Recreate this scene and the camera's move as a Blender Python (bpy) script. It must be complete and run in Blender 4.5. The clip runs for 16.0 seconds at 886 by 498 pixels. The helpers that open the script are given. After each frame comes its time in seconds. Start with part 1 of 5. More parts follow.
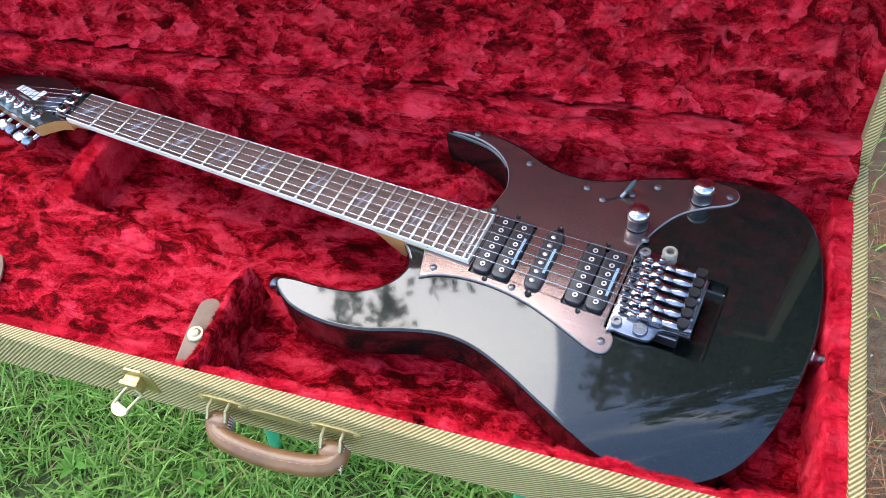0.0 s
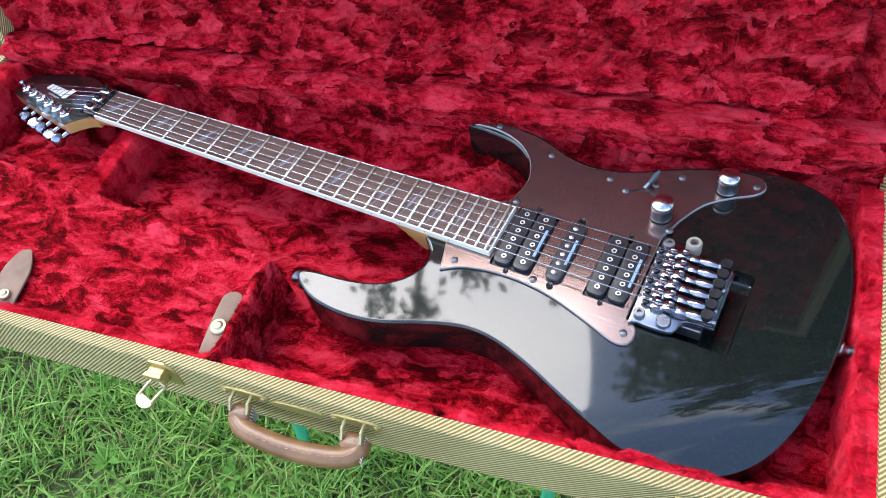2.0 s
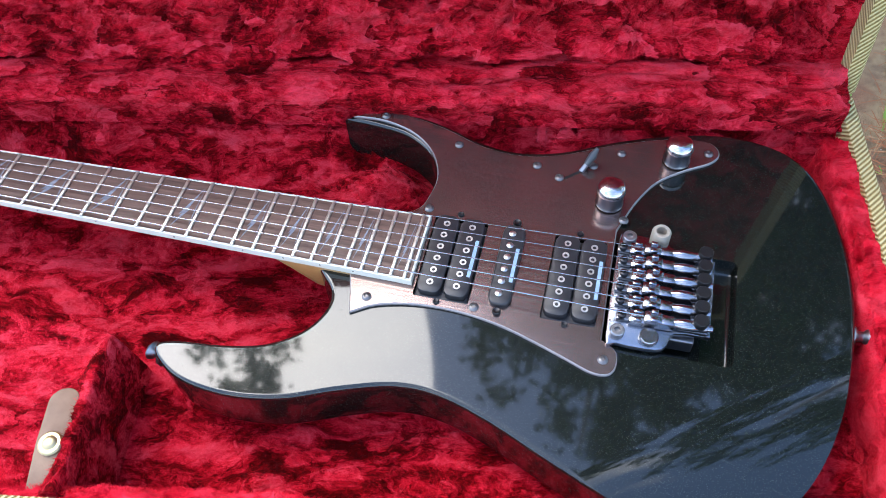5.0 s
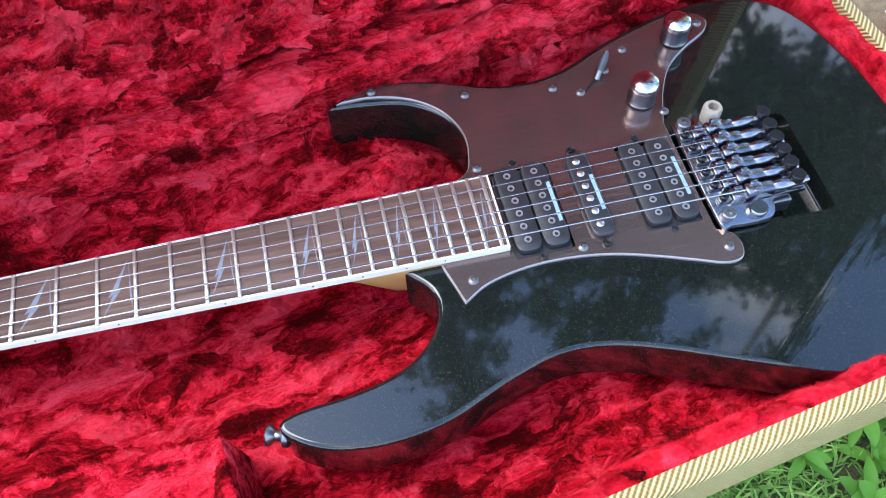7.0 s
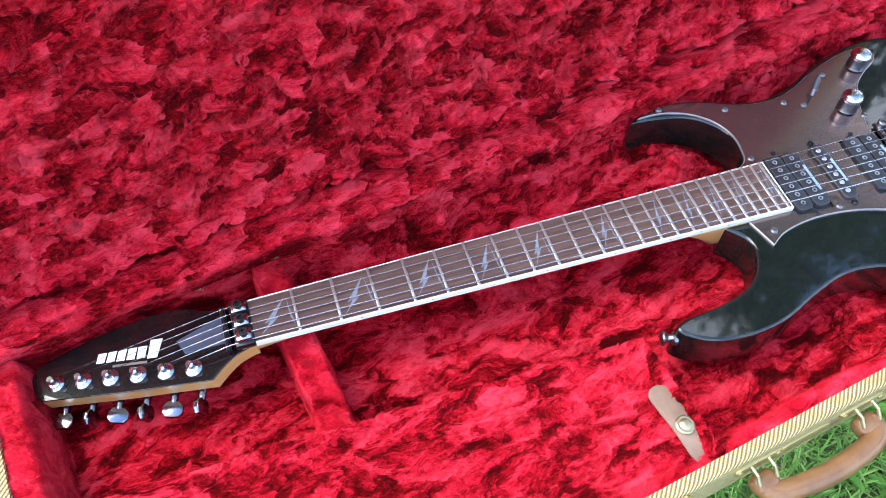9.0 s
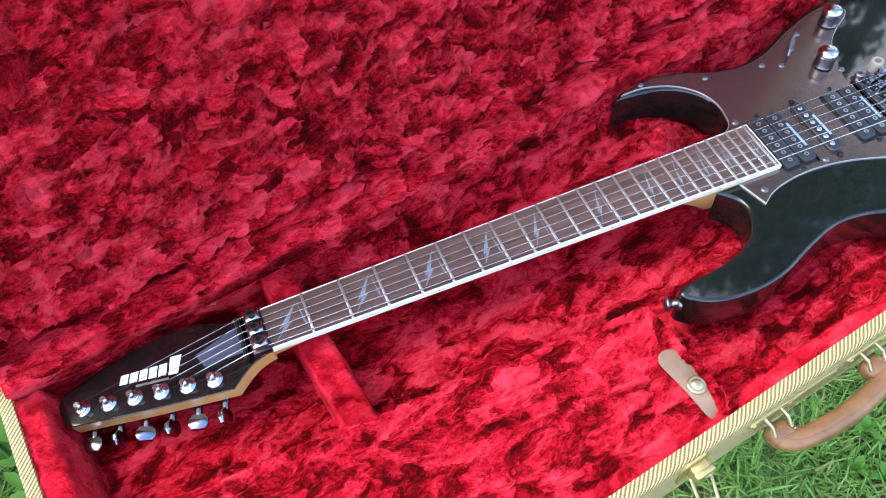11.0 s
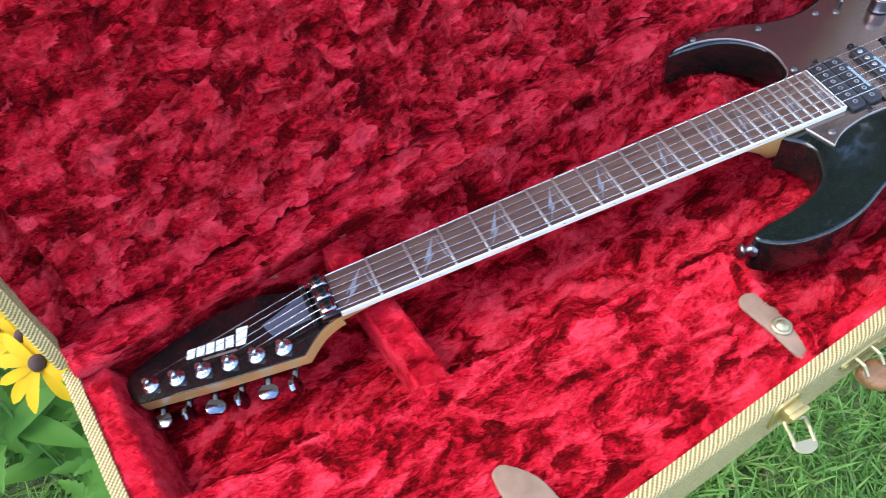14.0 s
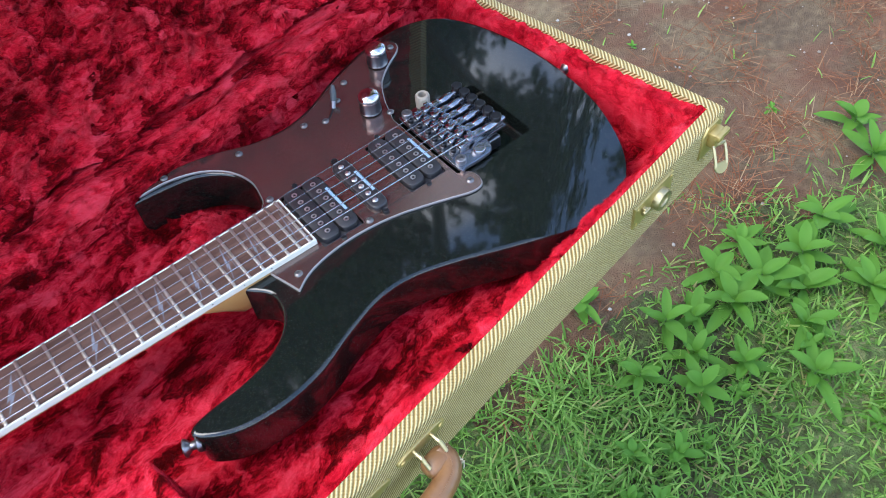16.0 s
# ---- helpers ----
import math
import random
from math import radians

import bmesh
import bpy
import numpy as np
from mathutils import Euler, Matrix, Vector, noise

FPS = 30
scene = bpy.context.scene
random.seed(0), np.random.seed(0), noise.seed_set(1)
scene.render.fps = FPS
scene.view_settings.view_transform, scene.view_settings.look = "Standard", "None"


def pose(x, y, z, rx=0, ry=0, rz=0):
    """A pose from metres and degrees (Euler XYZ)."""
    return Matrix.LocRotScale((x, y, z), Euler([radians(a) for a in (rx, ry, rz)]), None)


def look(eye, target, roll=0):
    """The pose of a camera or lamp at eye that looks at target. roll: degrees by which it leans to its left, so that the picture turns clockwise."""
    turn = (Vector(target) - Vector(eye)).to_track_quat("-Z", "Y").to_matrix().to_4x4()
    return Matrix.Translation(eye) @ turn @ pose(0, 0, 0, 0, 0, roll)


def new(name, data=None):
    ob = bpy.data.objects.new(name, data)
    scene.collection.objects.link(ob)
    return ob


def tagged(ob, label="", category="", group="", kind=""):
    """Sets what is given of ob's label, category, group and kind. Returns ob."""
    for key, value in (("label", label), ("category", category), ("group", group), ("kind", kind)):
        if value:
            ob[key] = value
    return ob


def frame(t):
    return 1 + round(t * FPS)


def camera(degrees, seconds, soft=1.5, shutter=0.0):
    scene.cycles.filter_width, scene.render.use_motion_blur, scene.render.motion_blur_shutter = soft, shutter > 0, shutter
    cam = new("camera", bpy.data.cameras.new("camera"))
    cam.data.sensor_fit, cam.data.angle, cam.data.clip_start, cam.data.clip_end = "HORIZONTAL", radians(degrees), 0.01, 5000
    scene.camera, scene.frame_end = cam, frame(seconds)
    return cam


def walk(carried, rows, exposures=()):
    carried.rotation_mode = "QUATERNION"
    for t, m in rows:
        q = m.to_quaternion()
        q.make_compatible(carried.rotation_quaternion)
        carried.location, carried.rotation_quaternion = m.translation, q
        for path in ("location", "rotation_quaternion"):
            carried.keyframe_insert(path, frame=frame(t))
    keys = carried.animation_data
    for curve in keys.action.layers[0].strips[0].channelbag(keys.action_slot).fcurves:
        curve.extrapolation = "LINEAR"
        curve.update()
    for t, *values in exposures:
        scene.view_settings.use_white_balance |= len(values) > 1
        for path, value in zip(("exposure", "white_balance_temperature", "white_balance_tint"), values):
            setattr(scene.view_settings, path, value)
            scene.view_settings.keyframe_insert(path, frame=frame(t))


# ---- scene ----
cam = camera(57.1, 16.0, soft=0.9, shutter=0.12)
PATH = [
    (0, (0.713, -0.398, 1.393), (0.031, 0.625, -0.184), -9.1),
    (0.5, (0.716, -0.398, 1.388), (0.03, 0.607, -0.198), -9.6),
    (1, (0.723, -0.397, 1.384), (0.014, 0.603, -0.196), -10.5),
    (1.5, (0.723, -0.395, 1.383), (-0.008, 0.595, -0.193), -11.3),
    (2, (0.723, -0.397, 1.385), (-0.03, 0.591, -0.183), -12.2),
    (2.5, (0.722, -0.398, 1.381), (-0.011, 0.58, -0.203), -11.9),
    (3, (0.726, -0.406, 1.377), (-0.011, 0.568, -0.207), -12.0),
    (3.5, (0.726, -0.418, 1.377), (-0.02, 0.549, -0.206), -12.1),
    (4, (0.725, -0.405, 1.369), (-0.025, 0.577, -0.204), -11.8),
    (4.2, (0.716, -0.374, 1.318), (0.017, 0.648, -0.253), -9.8),
    (6.3, (0.41, -0.291, 1.24), (0.574, 0.73, -0.472), -1.9),
    (6.5, (0.403, -0.292, 1.226), (0.606, 0.71, -0.493), -1.4),
    (7, (0.4, -0.279, 1.248), (0.598, 0.747, -0.457), -2.4),
    (7.5, (0.306, -0.276, 1.302), (0.549, 0.824, -0.35), -1.4),
    (8, (0.16, -0.336, 1.342), (0.451, 0.77, -0.298), -1.1),
    (8.5, (0.1, -0.351, 1.381), (0.421, 0.757, -0.252), 1.2),
    (9, (0.043, -0.359, 1.404), (0.405, 0.714, -0.245), 1.2),
    (9.2, (0.021, -0.355, 1.408), (0.424, 0.657, -0.269), 2.4),
    (11.3, (0.042, -0.385, 1.412), (0.391, 0.703, -0.229), -5.6),
    (11.5, (0.046, -0.389, 1.403), (0.389, 0.697, -0.241), -5.9),
    (12, (0.05, -0.388, 1.407), (0.376, 0.687, -0.248), -6.5),
    (12.5, (0.056, -0.398, 1.404), (0.304, 0.717, -0.238), -10.8),
    (13, (0.088, -0.42, 1.398), (0.256, 0.73, -0.23), -15.2),
    (13.5, (0.145, -0.446, 1.366), (0.321, 0.726, -0.244), -13.9),
    (14, (-0.018, -0.394, 1.371), (0.323, 0.748, -0.235), -9.2),
    (14.3, (-0.106, -0.382, 1.385), (0.315, 0.744, -0.213), -7.7),
    (14.5, (-0.108, -0.388, 1.375), (0.424, 0.748, -0.183), -5.6),
    (15, (0.044, -0.435, 1.371), (0.692, 0.694, -0.147), -5.5),
    (15.2, (0.136, -0.466, 1.376), (0.791, 0.635, -0.16), -5.4),
    (15.5, (0.25, -0.504, 1.364), (0.882, 0.605, -0.176), -8.0),
    (16, (0.346, -0.427, 1.309), (1.029, 0.61, -0.259), -6.6),
]
walk(cam, [(t, look(eye, target, roll)) for t, eye, target, roll in PATH], [(0.0, 1.36), (4.2, 1.38), (6.5, 1.66), (9.0, 1.76), (12.0, 1.63), (14.6, 1.55), (15.5, 1.42), (16.0, 1.36)])

# ---- world and sun ----
SUN_ELEV, SUN_AZ = 54.0, -60.0
world = bpy.data.worlds.new("sky")
scene.world = world
world.use_nodes = True
wn, wl = world.node_tree.nodes, world.node_tree.links
wn.clear()
w_out = wn.new("ShaderNodeOutputWorld")
w_bg = wn.new("ShaderNodeBackground")
w_sky = wn.new("ShaderNodeTexSky")
w_sky.sky_type, w_sky.sun_disc = "NISHITA", False
w_sky.sun_elevation, w_sky.sun_rotation = radians(SUN_ELEV), radians(SUN_AZ)
w_sky.air_density, w_sky.dust_density, w_sky.ozone_density = 1.0, 0.7, 4.5
w_co = wn.new("ShaderNodeTexCoord")
w_ns = wn.new("ShaderNodeTexNoise")
w_ns.inputs["Scale"].default_value, w_ns.inputs["Detail"].default_value, w_ns.inputs["Distortion"].default_value = 2.6, 8.0, 0.6
w_rp = wn.new("ShaderNodeValToRGB")
w_rp.color_ramp.elements[0].position, w_rp.color_ramp.elements[1].position = 0.50, 0.77
w_rp.color_ramp.elements[0].color = (0.0, 0.0, 0.0, 1)
w_mx = wn.new("ShaderNodeMix")
w_mx.data_type = "RGBA"
w_mx.inputs["B"].default_value = (8.6, 8.5, 8.2, 1)
w_mp = wn.new("ShaderNodeMapping")
w_mp.inputs["Rotation"].default_value = (1.6, 0.5, 0.7)
w_mp.inputs["Scale"].default_value = (1.0, 1.0, 1.6)
wl.new(w_co.outputs["Generated"], w_mp.inputs["Vector"])
wl.new(w_mp.outputs["Vector"], w_ns.inputs["Vector"])
wl.new(w_ns.outputs["Fac"], w_rp.inputs["Fac"])
wl.new(w_rp.outputs["Color"], w_mx.inputs["Factor"])
wl.new(w_sky.outputs["Color"], w_mx.inputs["A"])
wl.new(w_mx.outputs["Result"], w_bg.inputs["Color"])
w_bg.inputs["Strength"].default_value = 0.29
wl.new(w_bg.outputs["Background"], w_out.inputs["Surface"])

sun_data = bpy.data.lights.new("sun", "SUN")
sun_data.energy, sun_data.angle, sun_data.color = 1.65, radians(44), (1.0, 0.95, 0.87)
sun = new("sun", sun_data)
sun.matrix_world = look((-10.4, 6.0, 0.8 + 16.6), (0, 0, 0.8))


# ---- materials ----
def material(name, colour, rough=0.5, metal=0.0, **extra):
    m = bpy.data.materials.new(name)
    m.use_nodes = True
    b = m.node_tree.nodes["Principled BSDF"]
    b.inputs["Base Color"].default_value = (*colour, 1)
    b.inputs["Roughness"].default_value = rough
    b.inputs["Metallic"].default_value = metal
    for key, value in extra.items():
        b.inputs[key.replace("_", " ")].default_value = value
    return m


def add(m, kind, **values):
    n = m.node_tree.nodes.new(kind)
    for key, value in values.items():
        n.inputs[key.replace("_", " ")].default_value = value
    return n


def link(m, a, b):
    m.node_tree.links.new(a, b)


def surface(m):
    return m.node_tree.nodes["Principled BSDF"]


def coords(m, stretch=(1, 1, 1), turn=(0, 0, 0)):
    c, p = add(m, "ShaderNodeTexCoord"), add(m, "ShaderNodeMapping")
    p.inputs["Scale"].default_value = stretch
    p.inputs["Rotation"].default_value = [radians(a) for a in turn]
    link(m, c.outputs["Object"], p.inputs["Vector"])
    return p.outputs["Vector"]


def ramp(m, source, stops):
    r = add(m, "ShaderNodeValToRGB")
    e = r.color_ramp.elements
    while len(e) < len(stops):
        e.new(0.5)
    for item, (at, colour) in zip(e, stops):
        item.position, item.color = at, (*colour, 1)
    link(m, source, r.inputs["Fac"])
    return r.outputs["Color"]


def noise_tex(m, vector, scale, detail=4.0, distortion=0.0, roughness=0.5):
    n = add(m, "ShaderNodeTexNoise", Scale=scale, Detail=detail, Distortion=distortion, Roughness=roughness)
    link(m, vector, n.inputs["Vector"])
    return n.outputs["Fac"]


def bump(m, height, strength, distance):
    n = add(m, "ShaderNodeBump", Strength=strength, Distance=distance)
    link(m, height, n.inputs["Height"])
    link(m, n.outputs["Normal"], surface(m).inputs["Normal"])


def rough_from(m, source, low, high):
    n = add(m, "ShaderNodeMapRange", To_Min=low, To_Max=high)
    link(m, source, n.inputs["Value"])
    link(m, n.outputs["Result"], surface(m).inputs["Roughness"])


def blend(m, a, b, amount):
    """a * (1 - amount) + b * amount, of two single values."""
    n = add(m, "ShaderNodeMix")
    n.inputs["Factor"].default_value = amount
    link(m, a, n.inputs["A"])
    link(m, b, n.inputs["B"])
    return n.outputs["Result"]


def shove(m, vector, scale, amount):
    """Coordinates pushed about by a noise."""
    n = add(m, "ShaderNodeTexNoise", Scale=scale, Detail=3.0)
    link(m, vector, n.inputs["Vector"])
    k = add(m, "ShaderNodeVectorMath")
    k.operation = "MULTIPLY_ADD"
    k.inputs[1].default_value = (amount, amount, amount)
    link(m, n.outputs["Color"], k.inputs[0])
    link(m, vector, k.inputs[2])
    return k.outputs["Vector"]


def tuft_layer(m, vector, scale, axis, long, fine):
    """Tufts of pile: each lies over in a direction of its own. Gives its rise along that direction, its fibres and a random value."""
    cell = add(m, "ShaderNodeTexVoronoi", Scale=scale)
    link(m, vector, cell.inputs["Vector"])
    sep = add(m, "ShaderNodeSeparateColor")
    link(m, cell.outputs["Color"], sep.inputs["Color"])
    local = add(m, "ShaderNodeVectorMath")
    local.operation = "SUBTRACT"
    link(m, vector, local.inputs[0])
    link(m, cell.outputs["Position"], local.inputs[1])
    turn = add(m, "ShaderNodeMath")
    turn.operation = "MULTIPLY_ADD"
    turn.inputs[1].default_value, turn.inputs[2].default_value = 3.4, -1.2
    link(m, sep.outputs["Red"], turn.inputs[0])
    spin = add(m, "ShaderNodeVectorRotate")
    spin.rotation_type = "AXIS_ANGLE"
    spin.inputs["Axis"].default_value = axis
    link(m, local.outputs["Vector"], spin.inputs["Vector"])
    link(m, turn.outputs[0], spin.inputs["Angle"])
    parts = add(m, "ShaderNodeSeparateXYZ")
    link(m, spin.outputs["Vector"], parts.inputs["Vector"])
    rise = add(m, "ShaderNodeMath")
    rise.operation = "MULTIPLY_ADD"
    rise.inputs[1].default_value, rise.inputs[2].default_value = 0.75 * scale, 0.5
    link(m, parts.outputs["X"], rise.inputs[0])
    comb = add(m, "ShaderNodeMapping")
    comb.inputs["Scale"].default_value = (long, fine, fine)
    link(m, spin.outputs["Vector"], comb.inputs["Vector"])
    hair = add(m, "ShaderNodeMapRange", From_Min=0.25, From_Max=0.75, To_Min=0.0, To_Max=1.0)
    link(m, noise_tex(m, comb.outputs["Vector"], 1.0, 3, 0.3, 0.6), hair.inputs["Value"])
    return rise.outputs[0], hair.outputs["Result"], sep.outputs["Green"]


def mat_plush(name, relief, axis=(0, 0, 1), smooth=0.0, tone_shift=0.0, wisps=0.3):
    """Crushed velvet: tufts pressed over in many directions. Sheen and shade are painted into its colour: light where
    the fibres lie, deep red where one looks into the pile.
    """
    m = material(name, (0.5, 0.006, 0.025), 0.85)
    b = surface(m)
    b.inputs["Sheen Roughness"].default_value = 0.35
    b.inputs["Sheen Tint"].default_value = (1.0, 0.20, 0.25, 1)
    b.inputs["Specular IOR Level"].default_value = 0.04
    v = coords(m)
    flow = coords(m, (0.62, 1.15, 1.15), (0, -14, 14))
    wide = shove(m, shove(m, shove(m, flow, 18.0, 0.050), 75.0, 0.016), 260.0, 0.0055)
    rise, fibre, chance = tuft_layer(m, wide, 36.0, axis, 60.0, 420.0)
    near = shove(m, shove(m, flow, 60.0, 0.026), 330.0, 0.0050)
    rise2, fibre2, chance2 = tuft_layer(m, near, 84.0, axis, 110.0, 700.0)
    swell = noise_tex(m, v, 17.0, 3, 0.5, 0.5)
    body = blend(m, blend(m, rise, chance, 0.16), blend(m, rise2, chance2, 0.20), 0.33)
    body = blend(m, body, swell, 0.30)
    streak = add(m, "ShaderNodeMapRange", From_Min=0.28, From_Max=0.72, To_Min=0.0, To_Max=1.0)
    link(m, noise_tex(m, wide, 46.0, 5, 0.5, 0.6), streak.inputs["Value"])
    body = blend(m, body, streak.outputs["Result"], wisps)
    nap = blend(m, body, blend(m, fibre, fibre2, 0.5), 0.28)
    # An offset moves the whole pile lighter or darker.
    calm = add(m, "ShaderNodeMapRange", From_Min=0.0, From_Max=1.0, To_Min=tone_shift + 0.022 + 0.42 * smooth, To_Max=1.022 + tone_shift - 0.36 * smooth)
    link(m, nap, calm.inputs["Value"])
    # Sheen and depth of the pile are painted here as base colour.
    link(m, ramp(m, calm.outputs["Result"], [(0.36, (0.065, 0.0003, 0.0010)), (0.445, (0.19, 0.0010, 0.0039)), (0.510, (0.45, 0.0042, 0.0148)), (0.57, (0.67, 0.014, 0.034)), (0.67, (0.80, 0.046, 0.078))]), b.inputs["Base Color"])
    gloss = add(m, "ShaderNodeMapRange", From_Min=0.46, From_Max=0.66, To_Min=0.03, To_Max=0.34)
    link(m, calm.outputs["Result"], gloss.inputs["Value"])
    link(m, gloss.outputs["Result"], b.inputs["Sheen Weight"])
    if relief:
        bump(m, blend(m, nap, noise_tex(m, v, 1100, 2), 0.06), 1.0, 0.011 * (1 - 0.5 * smooth))
    return m


UP, OUT = (0, 0, 1), (0, 1, 0)
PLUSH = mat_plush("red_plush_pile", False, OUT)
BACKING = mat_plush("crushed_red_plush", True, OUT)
# Shaded copy for the tray floor: the pit's shade is put into its colour.
FLOOR_SHADE = mat_plush("floor_shade_red_plush", True, UP, 0.14, -0.012, 0.6)
FLOOR_SHADE_PILE = mat_plush("floor_shade_red_pile", False, UP, 0.14, -0.012, 0.6)
# Compartment lid: the same plush with its tone set darker.
COVER_TONE = mat_plush("cover_tone_red_plush", True, UP, 0.06, -0.018, 0.5)
COVER_TONE_PILE = mat_plush("cover_tone_red_pile", False, UP, 0.06, -0.018, 0.5)
# Smoother pile of the pads, with a lit, lighter tone put into the colour.
COMBED_LIT = mat_plush("combed_lit_red_plush", True, UP, 0.7, 0.012, 0.6)
COMBED_LIT_PILE = mat_plush("combed_lit_red_pile", False, UP, 0.7, 0.012, 0.6)


def mat_tweed():
    m = material("yellow_tweed", (0.6, 0.45, 0.15), 0.75)
    v = coords(m)
    sep = add(m, "ShaderNodeSeparateXYZ")
    link(m, v, sep.inputs["Vector"])
    a, b2 = add(m, "ShaderNodeMath"), add(m, "ShaderNodeMath")
    a.operation, b2.operation = "ADD", "MULTIPLY_ADD"
    link(m, sep.outputs["Y"], a.inputs[0])
    link(m, sep.outputs["Z"], a.inputs[1])
    link(m, a.outputs[0], b2.inputs[0])
    b2.inputs[1].default_value = -1.05
    link(m, sep.outputs["X"], b2.inputs[2])
    comb = add(m, "ShaderNodeCombineXYZ")
    link(m, b2.outputs[0], comb.inputs["X"])
    w = add(m, "ShaderNodeTexWave", Scale=72.0, Distortion=0.25, Detail=1.0, Detail_Scale=40.0)
    link(m, comb.outputs["Vector"], w.inputs["Vector"])
    fine = noise_tex(m, v, 620, 2)
    stain = noise_tex(m, v, 9, 4)
    base = ramp(m, w.outputs["Fac"], [(0.10, (0.19, 0.125, 0.032)), (0.36, (0.34, 0.255, 0.085)), (0.75, (0.49, 0.39, 0.175)), (1.0, (0.58, 0.49, 0.265))])
    mx = add(m, "ShaderNodeMix")
    mx.data_type, mx.blend_type = "RGBA", "MULTIPLY"
    mx.inputs["Factor"].default_value = 0.5
    link(m, base, mx.inputs["A"])
    link(m, ramp(m, stain, [(0.3, (0.7, 0.65, 0.55)), (0.7, (1, 1, 1))]), mx.inputs["B"])
    link(m, mx.outputs["Result"], surface(m).inputs["Base Color"])
    h = add(m, "ShaderNodeMath")
    h.operation = "MULTIPLY_ADD"
    h.inputs[1].default_value = 0.3
    link(m, fine, h.inputs[0])
    c2, rope = add(m, "ShaderNodeMath"), add(m, "ShaderNodeTexWave", Scale=100.0, Distortion=0.6, Detail=1.0)
    c2.operation = "MULTIPLY_ADD"
    c2.inputs[1].default_value = 0.95
    link(m, a.outputs[0], c2.inputs[0])
    link(m, sep.outputs["X"], c2.inputs[2])
    cross = add(m, "ShaderNodeCombineXYZ")
    link(m, c2.outputs[0], cross.inputs["X"])
    link(m, cross.outputs["Vector"], rope.inputs["Vector"])
    link(m, blend(m, w.outputs["Fac"], rope.outputs["Fac"], 0.28), h.inputs[2])
    bump(m, h.outputs[0], 1.0, 0.0011)
    return m


TWEED = mat_tweed()


def mat_black_paint():
    m = material("black_sparkle_lacquer", (0.004, 0.005, 0.005), 0.35, 0.0)
    b = surface(m)
    b.inputs["Coat Weight"].default_value = 1.0
    b.inputs["Coat Roughness"].default_value = 0.04
    b.inputs["Coat IOR"].default_value = 1.55
    b.inputs["Specular IOR Level"].default_value = 0.06
    v = coords(m)
    vor = add(m, "ShaderNodeTexVoronoi", Scale=2400.0)
    link(m, v, vor.inputs["Vector"])
    sep = add(m, "ShaderNodeSeparateColor")
    link(m, vor.outputs["Color"], sep.inputs["Color"])
    link(m, ramp(m, sep.outputs["Red"], [(0.0, (0.004, 0.005, 0.005)), (0.8, (0.004, 0.006, 0.005)), (0.955, (0.012, 0.016, 0.011)), (1.0, (0.035, 0.04, 0.03))]), b.inputs["Base Color"])
    return m


BLACK = mat_black_paint()
BLACK_GLOSS = material("black_gloss_lacquer", (0.004, 0.004, 0.004), 0.3, Coat_Weight=1.0, Coat_Roughness=0.03, Specular_IOR_Level=0.1)
BLACK_PLASTIC = material("black_plastic", (0.0176, 0.0176, 0.02), 0.42)
CAVITY = material("dark_cavity", (0.006, 0.006, 0.007), 0.5)


def mat_pickguard():
    m = material("brushed_dark_copper", (0.30, 0.19, 0.175), 0.14, 0.88)
    v = coords(m, (14, 700, 1))
    n = noise_tex(m, v, 1.0, 3)
    link(m, ramp(m, n, [(0.3, (0.22, 0.157, 0.142)), (0.6, (0.26, 0.188, 0.170)), (0.8, (0.38, 0.29, 0.265))]), surface(m).inputs["Base Color"])
    rough_from(m, n, 0.15, 0.23)
    bump(m, n, 0.06, 0.0002)
    return m


PICKGUARD = mat_pickguard()
# Paler grey for the bevel: its reflection is put into the colour.
PG_GLINT = material("pickguard_bevel_glint", (0.25, 0.225, 0.22), 0.4, 0.5)


def mat_wood(name, dark, light, scale, rough=0.4, coat=0.0):
    m = material(name, light, rough, Coat_Weight=coat, Coat_Roughness=0.15)
    v = coords(m, (scale * 0.06, scale, scale))
    n = noise_tex(m, v, 1.0, 5, 0.6)
    fine = noise_tex(m, coords(m, (60, 1500, 1500)), 1.0, 2)
    mx = add(m, "ShaderNodeMath")
    mx.operation = "MULTIPLY_ADD"
    mx.inputs[1].default_value = 0.35
    link(m, fine, mx.inputs[0])
    link(m, n, mx.inputs[2])
    link(m, ramp(m, mx.outputs[0], [(0.4, dark), (0.85, light)]), surface(m).inputs["Base Color"])
    bump(m, fine, 0.15, 0.0003)
    return m


ROSEWOOD = mat_wood("rosewood", (0.042, 0.021, 0.016), (0.135, 0.077, 0.058), 260, 0.3)
MAPLE = mat_wood("amber_maple", (0.331, 0.173, 0.054), (0.446, 0.259, 0.0936), 90, 0.3, 0.5)
BINDING = material("cream_binding", (0.585, 0.57, 0.495), 0.3)
CHROME = material("polished_chrome", (0.50, 0.50, 0.52), 0.19, 1.0)
POLE = material("bright_pole_steel", (0.60, 0.60, 0.60), 0.35, 1.0)
STEEL = material("worn_steel", (0.25, 0.25, 0.26), 0.34, 1.0)
SCREW = material("dull_dark_screw", (0.17, 0.165, 0.165), 0.38, 0.9)
NICKEL = material("nickel_fret", (0.50, 0.48, 0.44), 0.42, 1.0)
SADDLE = material("brushed_bridge_chrome", (0.27, 0.28, 0.31), 0.22, 1.0)
COSMO = material("smoked_black_chrome", (0.25, 0.26, 0.29), 0.16, 1.0)
SKIRT = material("grey_knob_metal", (0.20, 0.20, 0.22), 0.28, 1.0)
DARK_METAL = material("black_oxide_metal", (0.035, 0.035, 0.038), 0.35, 0.9)
STRING = material("plain_steel_string", (0.42, 0.42, 0.42), 0.22, 1.0)
